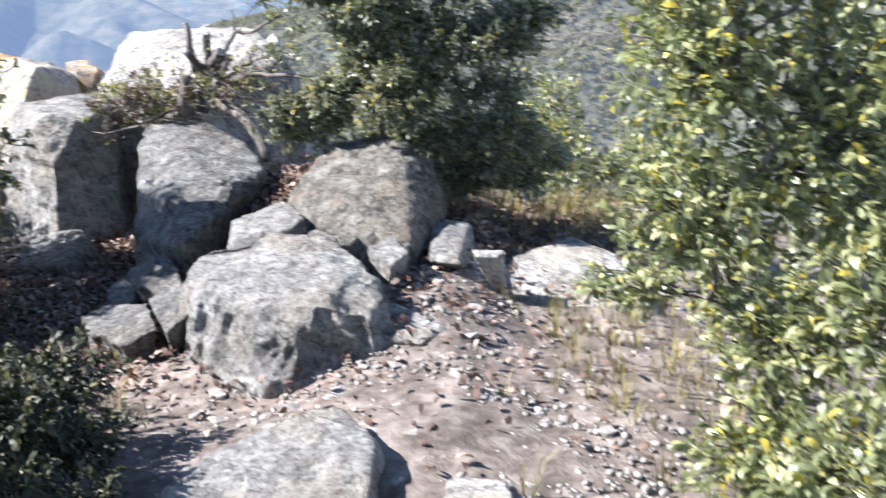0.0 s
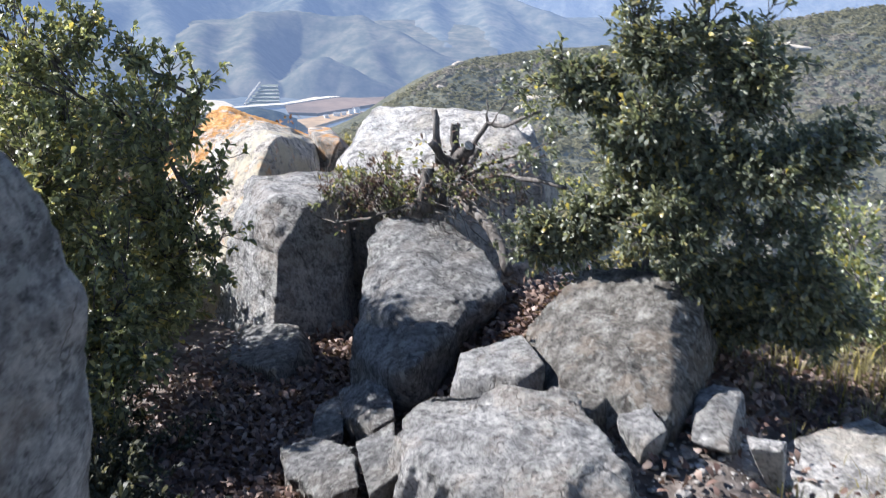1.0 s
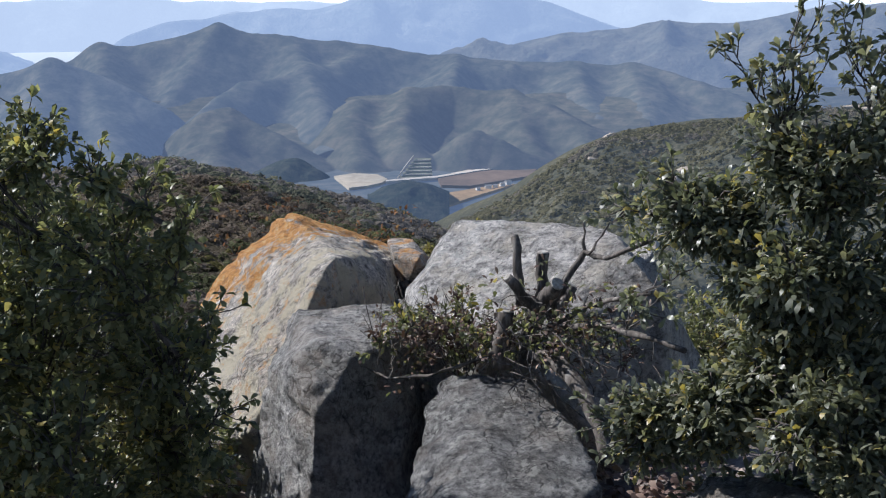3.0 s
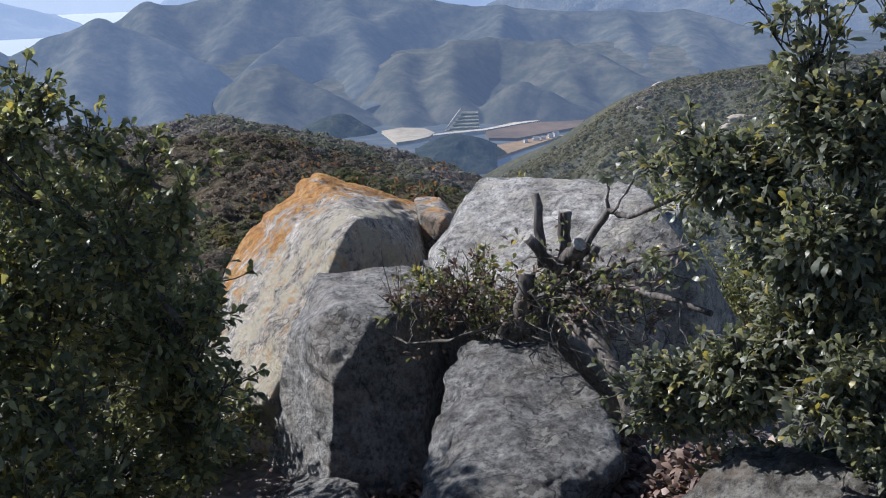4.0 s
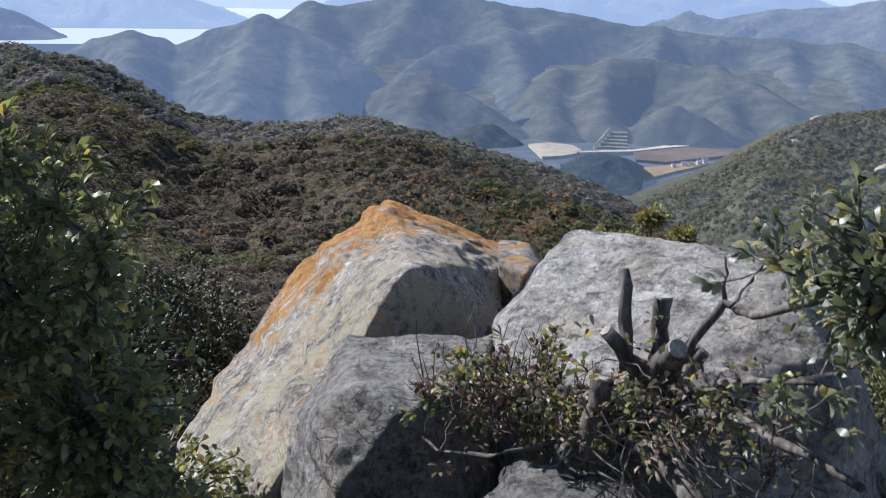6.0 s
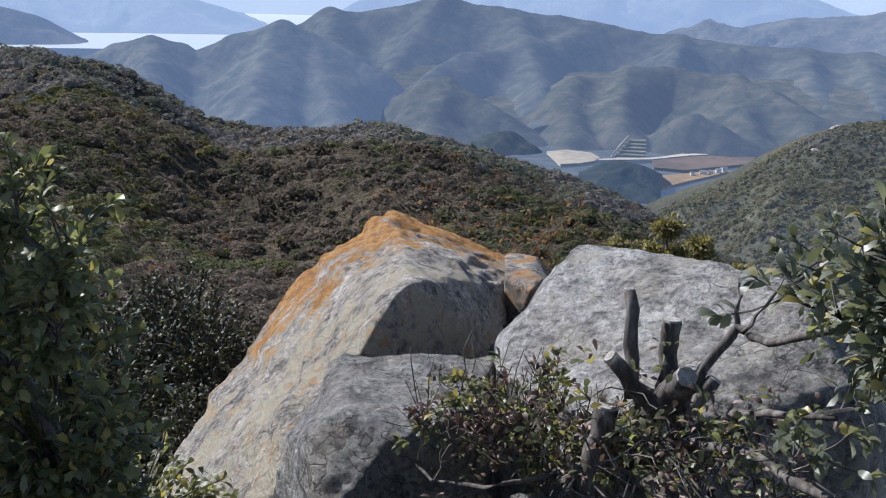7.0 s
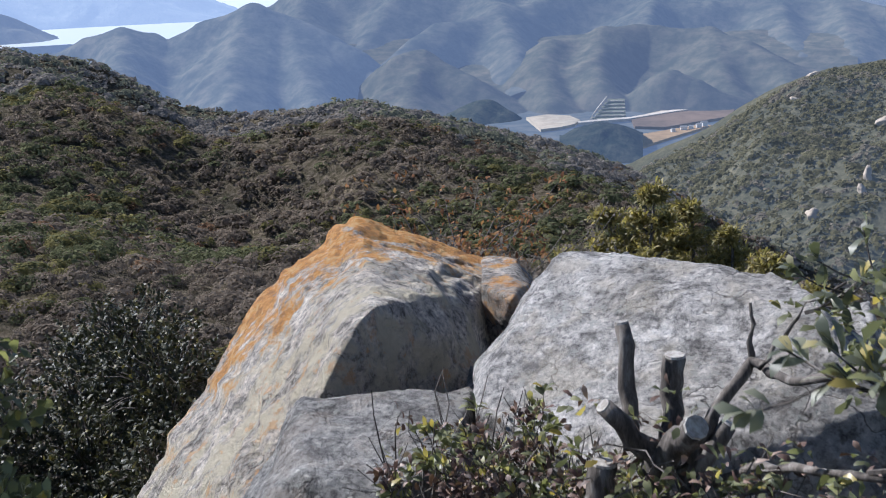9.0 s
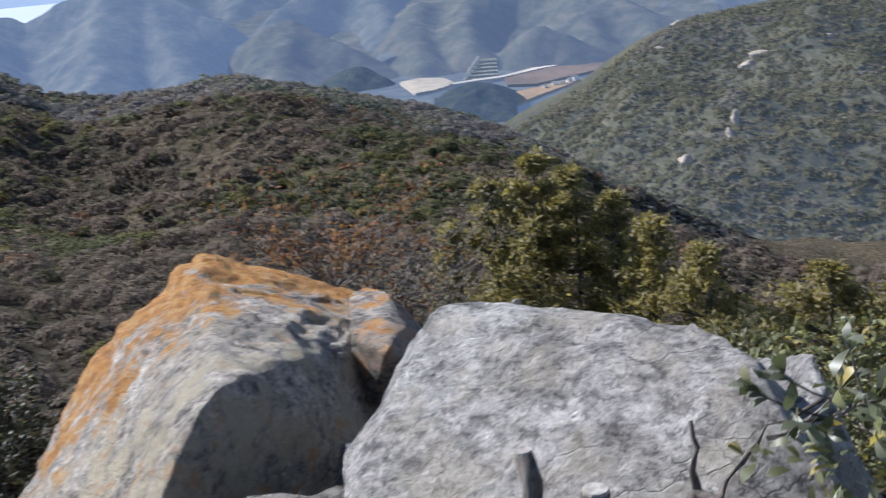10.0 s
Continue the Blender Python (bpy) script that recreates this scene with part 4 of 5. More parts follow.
boulder("boulder", (0.45, 5.23, -0.41), ((154, 34, 0.322), (173, -29, 0.316), (-172, -36, 0.304), (-164, -43, 0.292), (-142, -2, 0.507), (-97, 85, 0.106), (135, 51, 0.306), (101, 49, 0.434), (-113, -81, 0.193), (-65, -49, 0.405), (-79, -20, 0.586), (-12, 84, 0.144), (32, 54, 0.326), (12, 33, 0.349), (5, 8, 0.399), (-18, 8, 0.469), (180, -90, 0.19)),
    ROCK_PALE, "low pale boulder beside the path", 0.018, 0.025, 10)
boulder("boulder", (-1.55, 2.56, 0.55), ((-16, -2, 0.351), (177, -2, 0.734), (19, -6, 0.346), (49, 2, 0.319), (-2, -7, 0.349), (-84, 0, 0.482), (-4, 19, 0.54), (0, -90, 1.15), (79, -1, 0.416), (-18, 15, 0.482), (-36, 34, 0.643), (-90, 25, 0.607), (-94, 6, 0.486), (52, 17, 0.431), (90, 4, 0.467), (63, 36, 0.564), (90, 52, 0.625), (108, 65, 0.681), (141, 68, 0.734)),
    ROCK_LIGHT, "tall grey boulder beside the path", 0.022, 0.03, 11)
boulder("rock", (-2.36, 6.4, -0.58), ((-166, 56, 0.177), (90, -25, 0.275), (66, 21, 0.228), (-10, 8, 0.287), (-154, -4, 0.231), (-135, -29, 0.192), (-118, -5, 0.247), (22, 34, 0.218), (-161, 74, 0.131), (-180, -90, 0.22)),
    ROCK, "flat grey slab in the leaf litter", 0.016, 0.018, 12)
boulder("rock", (-1.54, 5.47, -0.41), ((53, 4, 0.09), (-161, 42, 0.098), (-151, 49, 0.096), (22, 1, 0.099), (50, -6, 0.067), (56, -17, 0.101), (-158, 0, 0.1), (-133, -15, 0.092), (-124, -26, 0.108), (-33, -12, 0.212), (-108, 79, 0.131)),
    ROCK, "broken grey rock below the tilted boulder", 0.009, 0.016, 13)
boulder("rock", (-1.73, 5.46, -0.5), ((-46, 11, 0.234), (21, -9, 0.057), (-178, 61, 0.087), (-168, 7, 0.065), (-158, 2, 0.051), (-148, -13, 0.073), (32, -26, 0.061), (77, -22, 0.177), (-166, 70, 0.077)),
    ROCK, "broken grey rock in the gully", 0.009, 0.016, 14)
boulder("rock", (-1.57, 4.94, -0.45), ((167, 75, 0.117), (135, -3, 0.255), (-157, -4, 0.121), (-132, -22, 0.091), (25, -4, 0.111), (44, -13, 0.082), (49, -21, 0.092), (-149, 66, 0.087), (-84, -16, 0.219)),
    ROCK, "broken grey rock beside the flat boulder", 0.009, 0.018, 15, flutes=0.05)
boulder("rock", (-1.31, 4.88, -0.37), ((-156, -16, 0.049), (18, -5, 0.054), (27, -12, 0.066), (130, 9, 0.188), (-34, -17, 0.159), (-151, 69, 0.103)),
    ROCK, "grey rock leaning on the flat boulder", 0.009, 0.016, 16)
boulder("rock", (-0.57, 3.36, -0.38), ((30, 16, 0.321), (90, -12, 0.281), (109, 12, 0.283), (-132, 83, 0.123), (180, -12, 0.368), (159, 11, 0.342), (128, 25, 0.262), (159, 69, 0.185), (1, 5, 0.301), (-100, 32, 0.234), (-90, 18, 0.277), (-113, 38, 0.224), (0, -90, 0.22)),
    ROCK_LIGHT, "low layered rock in the path", 0.012, 0.035, 17)
boulder("rock", (0.05, 3.24, -0.32), ((-178, -18, 0.087), (-91, -47, 0.054), (-10, -49, 0.058), (91, -21, 0.103), (81, 77, 0.024)),
    ROCK_PALE, "flat pale stone sunk in the path", 0.012, 0.01, 18)
boulder("rock", (-0.23, 4.56, -0.32), ((76, -12, 0.129), (51, -29, 0.089), (-129, -35, 0.1), (-176, 11, 0.123), (-133, 75, 0.087), (-56, 84, 0.082), (33, 69, 0.102), (32, -17, 0.087), (-35, -17, 0.148), (-118, -30, 0.104)),
    ROCK_LIGHT, "low ledge at the foot of the flat boulder", 0.014, 0.014, 19)
boulder("rock", (-0.54, 5.21, -0.29), ((-180, -90, 0.21), (63, -8, 0.083), (-18, 12, 0.089), (-56, -6, 0.108), (-154, -2, 0.065), (-166, -9, 0.067), (90, 0, 0.09), (-148, 86, 0.212)),
    ROCK_BROWN, "dark stone jammed under the rounded boulder", 0.012, 0.01, 20)
boulder("rock", (-0.33, 5.03, -0.17), ((-36, -12, 0.071), (-149, -4, 0.055), (107, -17, 0.073), (31, -13, 0.041), (-125, 73, 0.08)),
    ROCK_LIGHT, "broken stone at the rounded boulder's foot", 0.012, 0.01, 21)
boulder("rock", (0.13, 5.02, -0.16), ((-91, -23, 0.039), (-174, -25, 0.053), (90, 8, 0.039), (-12, 1, 0.047), (-4, 88, 0.067)),
    ROCK_PALE, "thin flat stone on the path's edge", 0.01, 0.006, 22)
boulder("rock", (0.43, 6.26, -0.43), ((48, 9, 0.049), (-87, -26, 0.043), (175, -39, 0.055), (90, 0, 0.04), (-107, 61, 0.049)),
    ROCK, "grey rock in the shade of the shrub", 0.014, 0.012, 23)
boulder("rock", (-2.48, 7.95, -0.08), ((-117, -5, 0.08), (-153, -25, 0.052), (-166, -22, 0.059), (63, 11, 0.084), (-140, 50, 0.161), (-123, 50, 0.153), (25, 9, 0.046)),
    ROCK, "grey rock filling the gap between boulders", 0.014, 0.015, 24)
boulder("rock", (-2.87, 8.91, 0.07), ((180, -40, 0.197), (-161, -11, 0.148), (94, 73, 0.178), (-147, 85, 0.161), (0, -90, 0.27), (-117, -10, 0.246), (-151, -3, 0.143), (-53, -34, 0.276), (26, 61, 0.135), (33, 39, 0.105), (19, 38, 0.132), (51, 30, 0.119)),
    ROCK_STAINED, "small block with an orange face on the lichen boulder", 0.013, 0.014, 26)
boulder("rock", (-2.15, 8.3, 0.47), ((124, 53, 0.016), (-62, -67, 0.017), (32, 18, 0.022), (108, 52, 0.016), (-170, 18, 0.018), (-90, 0, 0.05)),
    ROCK_PALE, "small stone on the broad pale boulder's edge", 0.008, 0.004, 27)
boulder("rock", (-2.7, 8.8, -0.14), ((-4, 18, 0.123), (-27, 20, 0.166), (-127, -14, 0.1), (53, -76, 0.243), (116, -3, 0.192), (64, 44, 0.148), (-127, 20, 0.16), (-135, -5, 0.095)),
    ROCK, "grey rock behind the gap between boulders", 0.014, 0.015, 25)


# ---- shrubs and trees ----
def bent(rng, a, b, sag=0.12, n=5):
    span = (b - a).length
    pts = []
    for i in range(n + 1):
        t = i / n
        wob = Vector((rng.uniform(-1, 1), rng.uniform(-1, 1), rng.uniform(-0.6, 0.8))) * span * sag * math.sin(math.pi * t)
        pts.append(a.lerp(b, t) + wob)
    return pts


def leaves_mesh(name, spots, mat, length=0.055, width=0.021, seed=0, droop=0.25):
    """Leathery leaves, broadest towards the tip: spots are rows of place and outward direction."""
    rng = np.random.default_rng(seed)
    n = len(spots)
    P = np.array([s[0] for s in spots], float)
    W = np.array([s[1] for s in spots], float)
    W += rng.normal(0, 0.35, W.shape)
    W[:, 2] -= droop * rng.random(n)
    W /= np.linalg.norm(W, axis=1, keepdims=True)
    T = np.cross(W, rng.normal(0, 1, W.shape) * 0.5 + np.array([0, 0, 1.0]))
    T /= np.linalg.norm(T, axis=1, keepdims=True) + 1e-9
    N = np.cross(T, W)
    L = length * rng.uniform(0.6, 1.15, n)[:, None]
    B = width * rng.uniform(0.75, 1.15, n)[:, None]
    low, high = P + W * L * 0.34 + N * L * 0.05, P + W * L * 0.74 + N * L * 0.04
    tip = P + W * L - N * L * 0.08
    curl = N * B * 0.16
    verts = np.stack([P, low + T * B * 0.34 + curl, low - T * B * 0.34 + curl, high + T * B * 0.5 + curl, high - T * B * 0.5 + curl, tip], 1).reshape(-1, 3)
    tris = np.array([[0, 1, 2], [2, 1, 3], [2, 3, 4], [4, 3, 5]])
    F = (tris[None] + (np.arange(n) * 6)[:, None, None]).reshape(-1, 3)
    return arrays_mesh(name, verts, F, mat, True)


def shoot(stems, spots, rng, a, b, length, thick=0.006):
    """A thin leafy shoot from a to b: side twigs that end in rosettes of leaves."""
    pts = bent(rng, a, b, 0.06, 6)
    tube(stems, pts, [thick * (1 - 0.75 * i / 6) for i in range(7)], 4)
    ahead = (b - a).normalized()
    ends = [(b, ahead)]
    for k in range(9):
        root = pts[1 + k * 5 // 9].lerp(pts[2 + k * 5 // 9], rng.random())
        side = Vector((rng.gauss(0, 1), rng.gauss(0, 1), rng.gauss(0.2, 0.7))).normalized()
        way = (ahead * 0.7 + side * 0.8).normalized()
        e = root + way * rng.uniform(0.05, 0.13)
        tube(stems, [root, root.lerp(e, 0.5) + Vector((0, 0, -0.006)), e], [thick * 0.45, thick * 0.35, thick * 0.25], 3)
        ends.append((e, way))
    for e, way in ends:
        for _ in range(8):
            side = Vector((rng.gauss(0, 1), rng.gauss(0, 1), rng.gauss(0, 1))).normalized()
            spots.append((e - way * length * rng.random() * 0.7, way * 0.8 + side * 0.75))


def lobed(lobes, seed, count=7, size=(0.10, 0.15)):
    """Clumps of foliage scattered through the lobes of a crown, so that its outline is uneven and has gaps."""
    rng = random.Random(seed)
    out = []
    for (x, y, z), (rx, ry, rz) in lobes:
        for _ in range(count):
            d = Vector((rng.gauss(0, 1), rng.gauss(0, 1), rng.gauss(0, 1))).normalized() * rng.random() ** 0.4
            r = rng.uniform(*size)
            out.append(((x + d.x * (rx - r * 0.6), y + d.y * (ry - r * 0.6), z + d.z * (rz - r * 0.6)), (r * rng.uniform(0.9, 1.3), r, r * rng.uniform(0.75, 1.05))))
    return out


def shrub(name, base, clumps, label, category="shrub", leaf=LEAF, length=0.055, width=0.021, stems=4, density=2600, seed=0, trunk_r=0.035, twig_leaves=9, shoots=()):
    """An evergreen shrub: stems from the base to clumps (centre, radii), twigs inside each clump, leaves in rosettes at the twigs' ends."""
    rng = random.Random(seed)
    thing = new(name)
    thing.location = base
    o = Vector(base)
    trunk, limbs, spots = bmesh.new(), bmesh.new(), []
    cs = [(Vector(c) - o, Vector(r)) for c, r in clumps]
    mid = sum((c for c, r in cs), Vector()) / len(cs)
    forks = []
    for s in range(stems):
        top = Vector((mid.x * 0.5 + rng.uniform(-0.2, 0.2), mid.y * 0.5 + rng.uniform(-0.2, 0.2), mid.z * rng.uniform(0.35, 0.7)))
        a = Vector((rng.uniform(-0.06, 0.06), rng.uniform(-0.06, 0.06), -0.08))
        pts = bent(rng, a, top, 0.10)
        tube(trunk, pts, [trunk_r * (1 - 0.55 * i / 5) for i in range(6)], 7)
        forks += pts[2:]
    for c, r in sorted(cs, key=lambda q: q[0].length):
        start = min(forks, key=lambda f: (f - c).length + (0.3 if f.z > c.z else 0.0))
        pts = bent(rng, start, c, 0.12)
        forks += pts[2:5]
        tube(limbs, pts, [trunk_r * (0.26 if len(cs) > 40 else 0.4) * (1 - 0.7 * i / 5) for i in range(6)], 5)
        vol = r.x * r.y * r.z
        count = max(12, int(density * vol ** 0.75))
        for _ in range(count):
            d = Vector((rng.gauss(0, 1), rng.gauss(0, 1), rng.gauss(0, 1))).normalized()
            q = rng.random() ** 0.42
            e = c + Vector((d.x * r.x, d.y * r.y, d.z * r.z)) * q * rng.uniform(0.85, 1.12)
            root = pts[rng.randrange(2, 6)].lerp(e, 0.35)
            out = (e - root).normalized() * 0.6 + d * 0.5 + Vector((0, 0, 0.35))
            out.normalize()
            if rng.random() < 0.32:
                tube(limbs, [root, root.lerp(e, 0.5) + Vector((0, 0, 0.02)), e], [0.0045, 0.0035, 0.002], 3)
            for k in range(twig_leaves):
                back = e - out * length * 1.6 * rng.random()
                side = Vector((rng.gauss(0, 1), rng.gauss(0, 1), rng.gauss(0, 1))).normalized()
                spots.append((back, out * 0.75 + side * 0.9))
    for tip in shoots:
        e = Vector(tip) - o
        start = min((c for c, r in cs), key=lambda c: (c - e).length)
        shoot(limbs, spots, rng, start, e, length)
    part("trunk", trunk, BARK, thing, smooth=True)
    tagged(part("branch", limbs, BARK, thing, smooth=True), kind="stuff")
    crown = part("crown", leaves_mesh("crown", spots, leaf, length, width, seed), leaf, thing)
    crown["kind"] = "stuff"
    return tagged(thing, label, category)


shrub("evergreen_shrub", (-0.5, 6.2, -0.1), lobed([
    ((-0.38, 5.98, 1.22), (0.26, 0.20, 0.20)), ((-0.70, 6.02, 1.04), (0.20, 0.16, 0.15)), ((-0.06, 5.95, 1.08), (0.26, 0.24, 0.22)), ((0.24, 5.95, 0.80), (0.22, 0.22, 0.22)),
    ((-0.36, 5.9, 0.90), (0.32, 0.25, 0.18)), ((-0.80, 6.08, 0.36), (0.28, 0.16, 0.24)), ((-0.22, 5.88, 0.45), (0.40, 0.26, 0.26)), ((0.22, 5.9, 0.36), (0.26, 0.25, 0.26)),
    ((-0.50, 6.1, 0.12), (0.45, 0.15, 0.16)), ((0.30, 6.0, 0.08), (0.26, 0.2, 0.2)), ((-0.02, 5.85, 0.74), (0.28, 0.22, 0.2)), ((-0.30, 5.95, 0.64), (0.36, 0.22, 0.22)), ((0.0, 5.95, 0.2), (0.42, 0.22, 0.2)), ((-0.2, 6.1, 0.0), (0.45, 0.18, 0.14)), ((-0.50, 6.05, 0.76), (0.28, 0.2, 0.22)), ((-0.54, 6.05, 0.50), (0.30, 0.18, 0.2))], 3, 10, (0.11, 0.16)),
    "dense evergreen shrub with small leathery grey-green leaves", seed=3, stems=3, density=4300, length=0.045, width=0.017, leaf=LEAF_GREY, twig_leaves=9,
    shoots=((-0.49, 6.0, 1.70), (-0.43, 6.02, 1.72), (-0.38, 5.98, 1.64), (-0.18, 6.0, 1.64), (-0.25, 5.97, 1.57), (-0.69, 6.0, 1.56), (-0.60, 6.02, 1.46), (-0.54, 5.96, 1.54), (-0.30, 6.04, 1.50),
            (-0.06, 5.95, 1.52), (0.02, 6.0, 1.42), (-0.98, 6.02, 1.04), (-0.86, 6.05, 1.16), (0.14, 5.95, 1.18), (0.38, 5.95, 0.94), (0.46, 5.98, 0.84), (-1.06, 6.08, 0.34), (-0.45, 5.95, 1.42), (-0.36, 5.96, 1.52)))
gully_shrub_top = [
    # First clump lies out of view, added to shade the tilted boulder.
    ((-3.9, 6.1, 1.4), (0.36, 0.36, 0.4)), ((-2.9, 5.7, 1.16), (0.13, 0.14, 0.16)), ((-3.2, 5.7, 1.08), (0.3, 0.28, 0.22)), ((-2.72, 5.75, 1.08), (0.1, 0.1, 0.09)),
    ((-2.56, 5.78, 1.0), (0.09, 0.08, 0.07)), ((-2.44, 5.78, 0.9), (0.08, 0.08, 0.07)), ((-2.5, 5.85, 0.86), (0.11, 0.11, 0.11)), ((-2.76, 5.75, 0.8), (0.28, 0.28, 0.26)),
    ((-3.5, 6.3, 0.74), (0.34, 0.28, 0.26)), ((-2.48, 5.8, 0.72), (0.1, 0.09, 0.07)), ((-2.86, 6.16, 0.62), (0.2, 0.18, 0.2)), ((-3.2, 5.65, 0.5), (0.45, 0.4, 0.5)),
    ((-3.05, 5.35, 0.5), (0.3, 0.28, 0.3)), ((-2.4, 5.82, 0.5), (0.09, 0.09, 0.06)), ((-2.66, 5.9, 0.42), (0.28, 0.28, 0.28)), ((-2.72, 5.4, 0.32), (0.2, 0.2, 0.2))]
gully_shrub_foot = [
    ((-3.6, 6.3, 0.3), (0.4, 0.4, 0.5)), ((-2.9, 6.2, 0.26), (0.22, 0.2, 0.25)), ((-2.42, 5.85, 0.2), (0.1, 0.09, 0.08)), ((-2.52, 5.32, 0.14), (0.13, 0.14, 0.14)),
    ((-2.98, 5.2, 0.12), (0.3, 0.28, 0.28)), ((-2.78, 6.1, 0.08), (0.26, 0.22, 0.25)), ((-2.64, 5.2, 0.04), (0.22, 0.2, 0.2)), ((-2.42, 5.15, -0.1), (0.13, 0.14, 0.14)),
    ((-2.5, 4.25, -0.1), (0.25, 0.22, 0.2)), ((-2.78, 6.12, -0.1), (0.2, 0.18, 0.25)), ((-2.8, 5.7, -0.12), (0.3, 0.3, 0.3)), ((-2.6, 4.6, -0.12), (0.25, 0.25, 0.22)),
    ((-2.82, 5.0, -0.16), (0.28, 0.26, 0.24)), ((-2.52, 5.0, -0.2), (0.2, 0.2, 0.2)), ((-2.95, 6.3, -0.3), (0.25, 0.2, 0.2)), ((-3.25, 6.75, -0.35), (0.4, 0.35, 0.35))]
shrub("evergreen_shrub", (-3.1, 5.8, -0.6), gully_shrub_top + gully_shrub_foot,
    "dark evergreen shrub beside the boulders, in its own shade", seed=5, density=3300, length=0.046, width=0.021,
    shoots=((-3.08, 5.8, 1.33), (-2.99, 5.8, 1.24), (-2.78, 5.78, 1.12), (-2.57, 5.8, 1.06), (-2.41, 5.8, 0.99), (-2.34, 5.82, 0.64), (-2.30, 5.82, 0.30), (-2.38, 5.84, 0.06), (-2.45, 5.8, 0.80), (-3.25, 5.7, 1.36), (-2.66, 5.7, 1.06)))
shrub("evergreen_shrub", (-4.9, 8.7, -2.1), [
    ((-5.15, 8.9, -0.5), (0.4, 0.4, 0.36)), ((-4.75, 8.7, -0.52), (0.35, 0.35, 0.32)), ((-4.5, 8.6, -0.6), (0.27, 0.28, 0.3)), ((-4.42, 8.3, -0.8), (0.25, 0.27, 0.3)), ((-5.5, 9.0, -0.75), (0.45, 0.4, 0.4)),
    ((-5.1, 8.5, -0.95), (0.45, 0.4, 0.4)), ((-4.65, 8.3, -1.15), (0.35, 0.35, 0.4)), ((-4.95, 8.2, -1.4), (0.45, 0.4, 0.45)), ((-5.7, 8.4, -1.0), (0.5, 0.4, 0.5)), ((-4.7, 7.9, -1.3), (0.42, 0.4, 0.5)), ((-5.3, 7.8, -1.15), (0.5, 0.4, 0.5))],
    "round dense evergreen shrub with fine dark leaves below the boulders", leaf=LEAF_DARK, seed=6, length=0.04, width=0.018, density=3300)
shrub("evergreen_shrub", (1.0, 3.4, -0.45), [
    ((0.72, 3.45, 1.02), (0.28, 0.30, 0.34)), ((0.74, 3.45, 0.56), (0.30, 0.30, 0.24)), ((1.15, 3.4, 0.85), (0.38, 0.4, 0.55)), ((0.98, 3.3, 0.2), (0.28, 0.3, 0.20)),
    ((1.2, 3.4, 1.4), (0.4, 0.4, 0.3)), ((0.98, 2.65, 0.08), (0.24, 0.22, 0.20)), ((0.52, 4.0, 0.10), (0.10, 0.12, 0.10)), ((0.62, 3.7, 0.2), (0.12, 0.12, 0.12)), ((0.75, 3.4, 1.4), (0.25, 0.25, 0.25)), ((1.3, 3.0, 0.35), (0.4, 0.35, 0.35)), ((1.05, 4.2, 0.05), (0.3, 0.3, 0.22)), ((0.95, 3.1, -0.12), (0.32, 0.28, 0.22)), ((1.2, 2.4, 0.1), (0.3, 0.3, 0.25)), ((1.5, 3.9, 0.5), (0.4, 0.4, 0.5))],
    "sunlit evergreen shrub with yellow-green leaves beside the path", leaf=LEAF_LIGHT, seed=7, density=3000)
# Shade beside the boulder is put into the dark leaf colour.
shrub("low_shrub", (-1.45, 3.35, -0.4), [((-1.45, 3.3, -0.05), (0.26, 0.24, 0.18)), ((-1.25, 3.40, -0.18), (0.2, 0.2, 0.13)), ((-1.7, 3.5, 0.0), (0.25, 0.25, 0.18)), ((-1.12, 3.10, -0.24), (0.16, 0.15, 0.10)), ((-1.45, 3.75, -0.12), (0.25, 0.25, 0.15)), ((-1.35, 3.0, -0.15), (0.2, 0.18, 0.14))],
    "low shrub at the foot of a tall boulder, leaves darkened for shade", leaf=LEAF_DARK, seed=8, length=0.045, width=0.018, density=5200, stems=2, trunk_r=0.012)
shrub("low_shrub", (0.75, 7.2, -0.9), [((0.6, 7.0, -0.15), (0.35, 0.35, 0.3)), ((0.55, 7.6, 0.0), (0.3, 0.3, 0.35)), ((1.1, 7.0, -0.2), (0.4, 0.4, 0.3))],
    "yellow-green shrub on the slope behind the rocks", leaf=LEAF_LIGHT, seed=9, density=1500, stems=3, trunk_r=0.014)
shrub("low_shrub", (-1.4, 10.6, -1.6), [((-1.4, 10.4, -0.65), (0.5, 0.45, 0.4)), ((-0.7, 10.8, -0.6), (0.5, 0.5, 0.45)), ((-2.0, 11.0, -1.0), (0.5, 0.5, 0.4))],
    "olive shrub behind the broad pale boulder", seed=10, density=1600, stems=3, trunk_r=0.016)
# Stands out of view; added to cast shade over the gully.
shrub("evergreen_shrub", (-3.5, 4.5, -0.7), [((-3.5, 4.5, 0.15), (0.45, 0.5, 0.55)), ((-3.1, 4.7, -0.25), (0.3, 0.35, 0.3)), ((-3.7, 4.9, 0.7), (0.4, 0.4, 0.35))],
    "unseen evergreen shrub added to shade the gully", seed=11, density=1500)
# The gully's shade is put into this undergrowth's leaf colour.
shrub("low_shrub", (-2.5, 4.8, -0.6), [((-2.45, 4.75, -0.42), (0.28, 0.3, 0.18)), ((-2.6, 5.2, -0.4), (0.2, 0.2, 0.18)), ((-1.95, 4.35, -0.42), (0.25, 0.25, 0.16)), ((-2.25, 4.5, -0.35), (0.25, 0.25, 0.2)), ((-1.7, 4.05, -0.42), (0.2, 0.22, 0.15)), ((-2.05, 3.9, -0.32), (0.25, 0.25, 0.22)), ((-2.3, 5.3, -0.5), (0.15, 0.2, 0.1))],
    "low undergrowth in the gully, leaves darkened for shade", leaf=LEAF_DARK, seed=12, length=0.04, width=0.016, density=3600, stems=2, trunk_r=0.01)
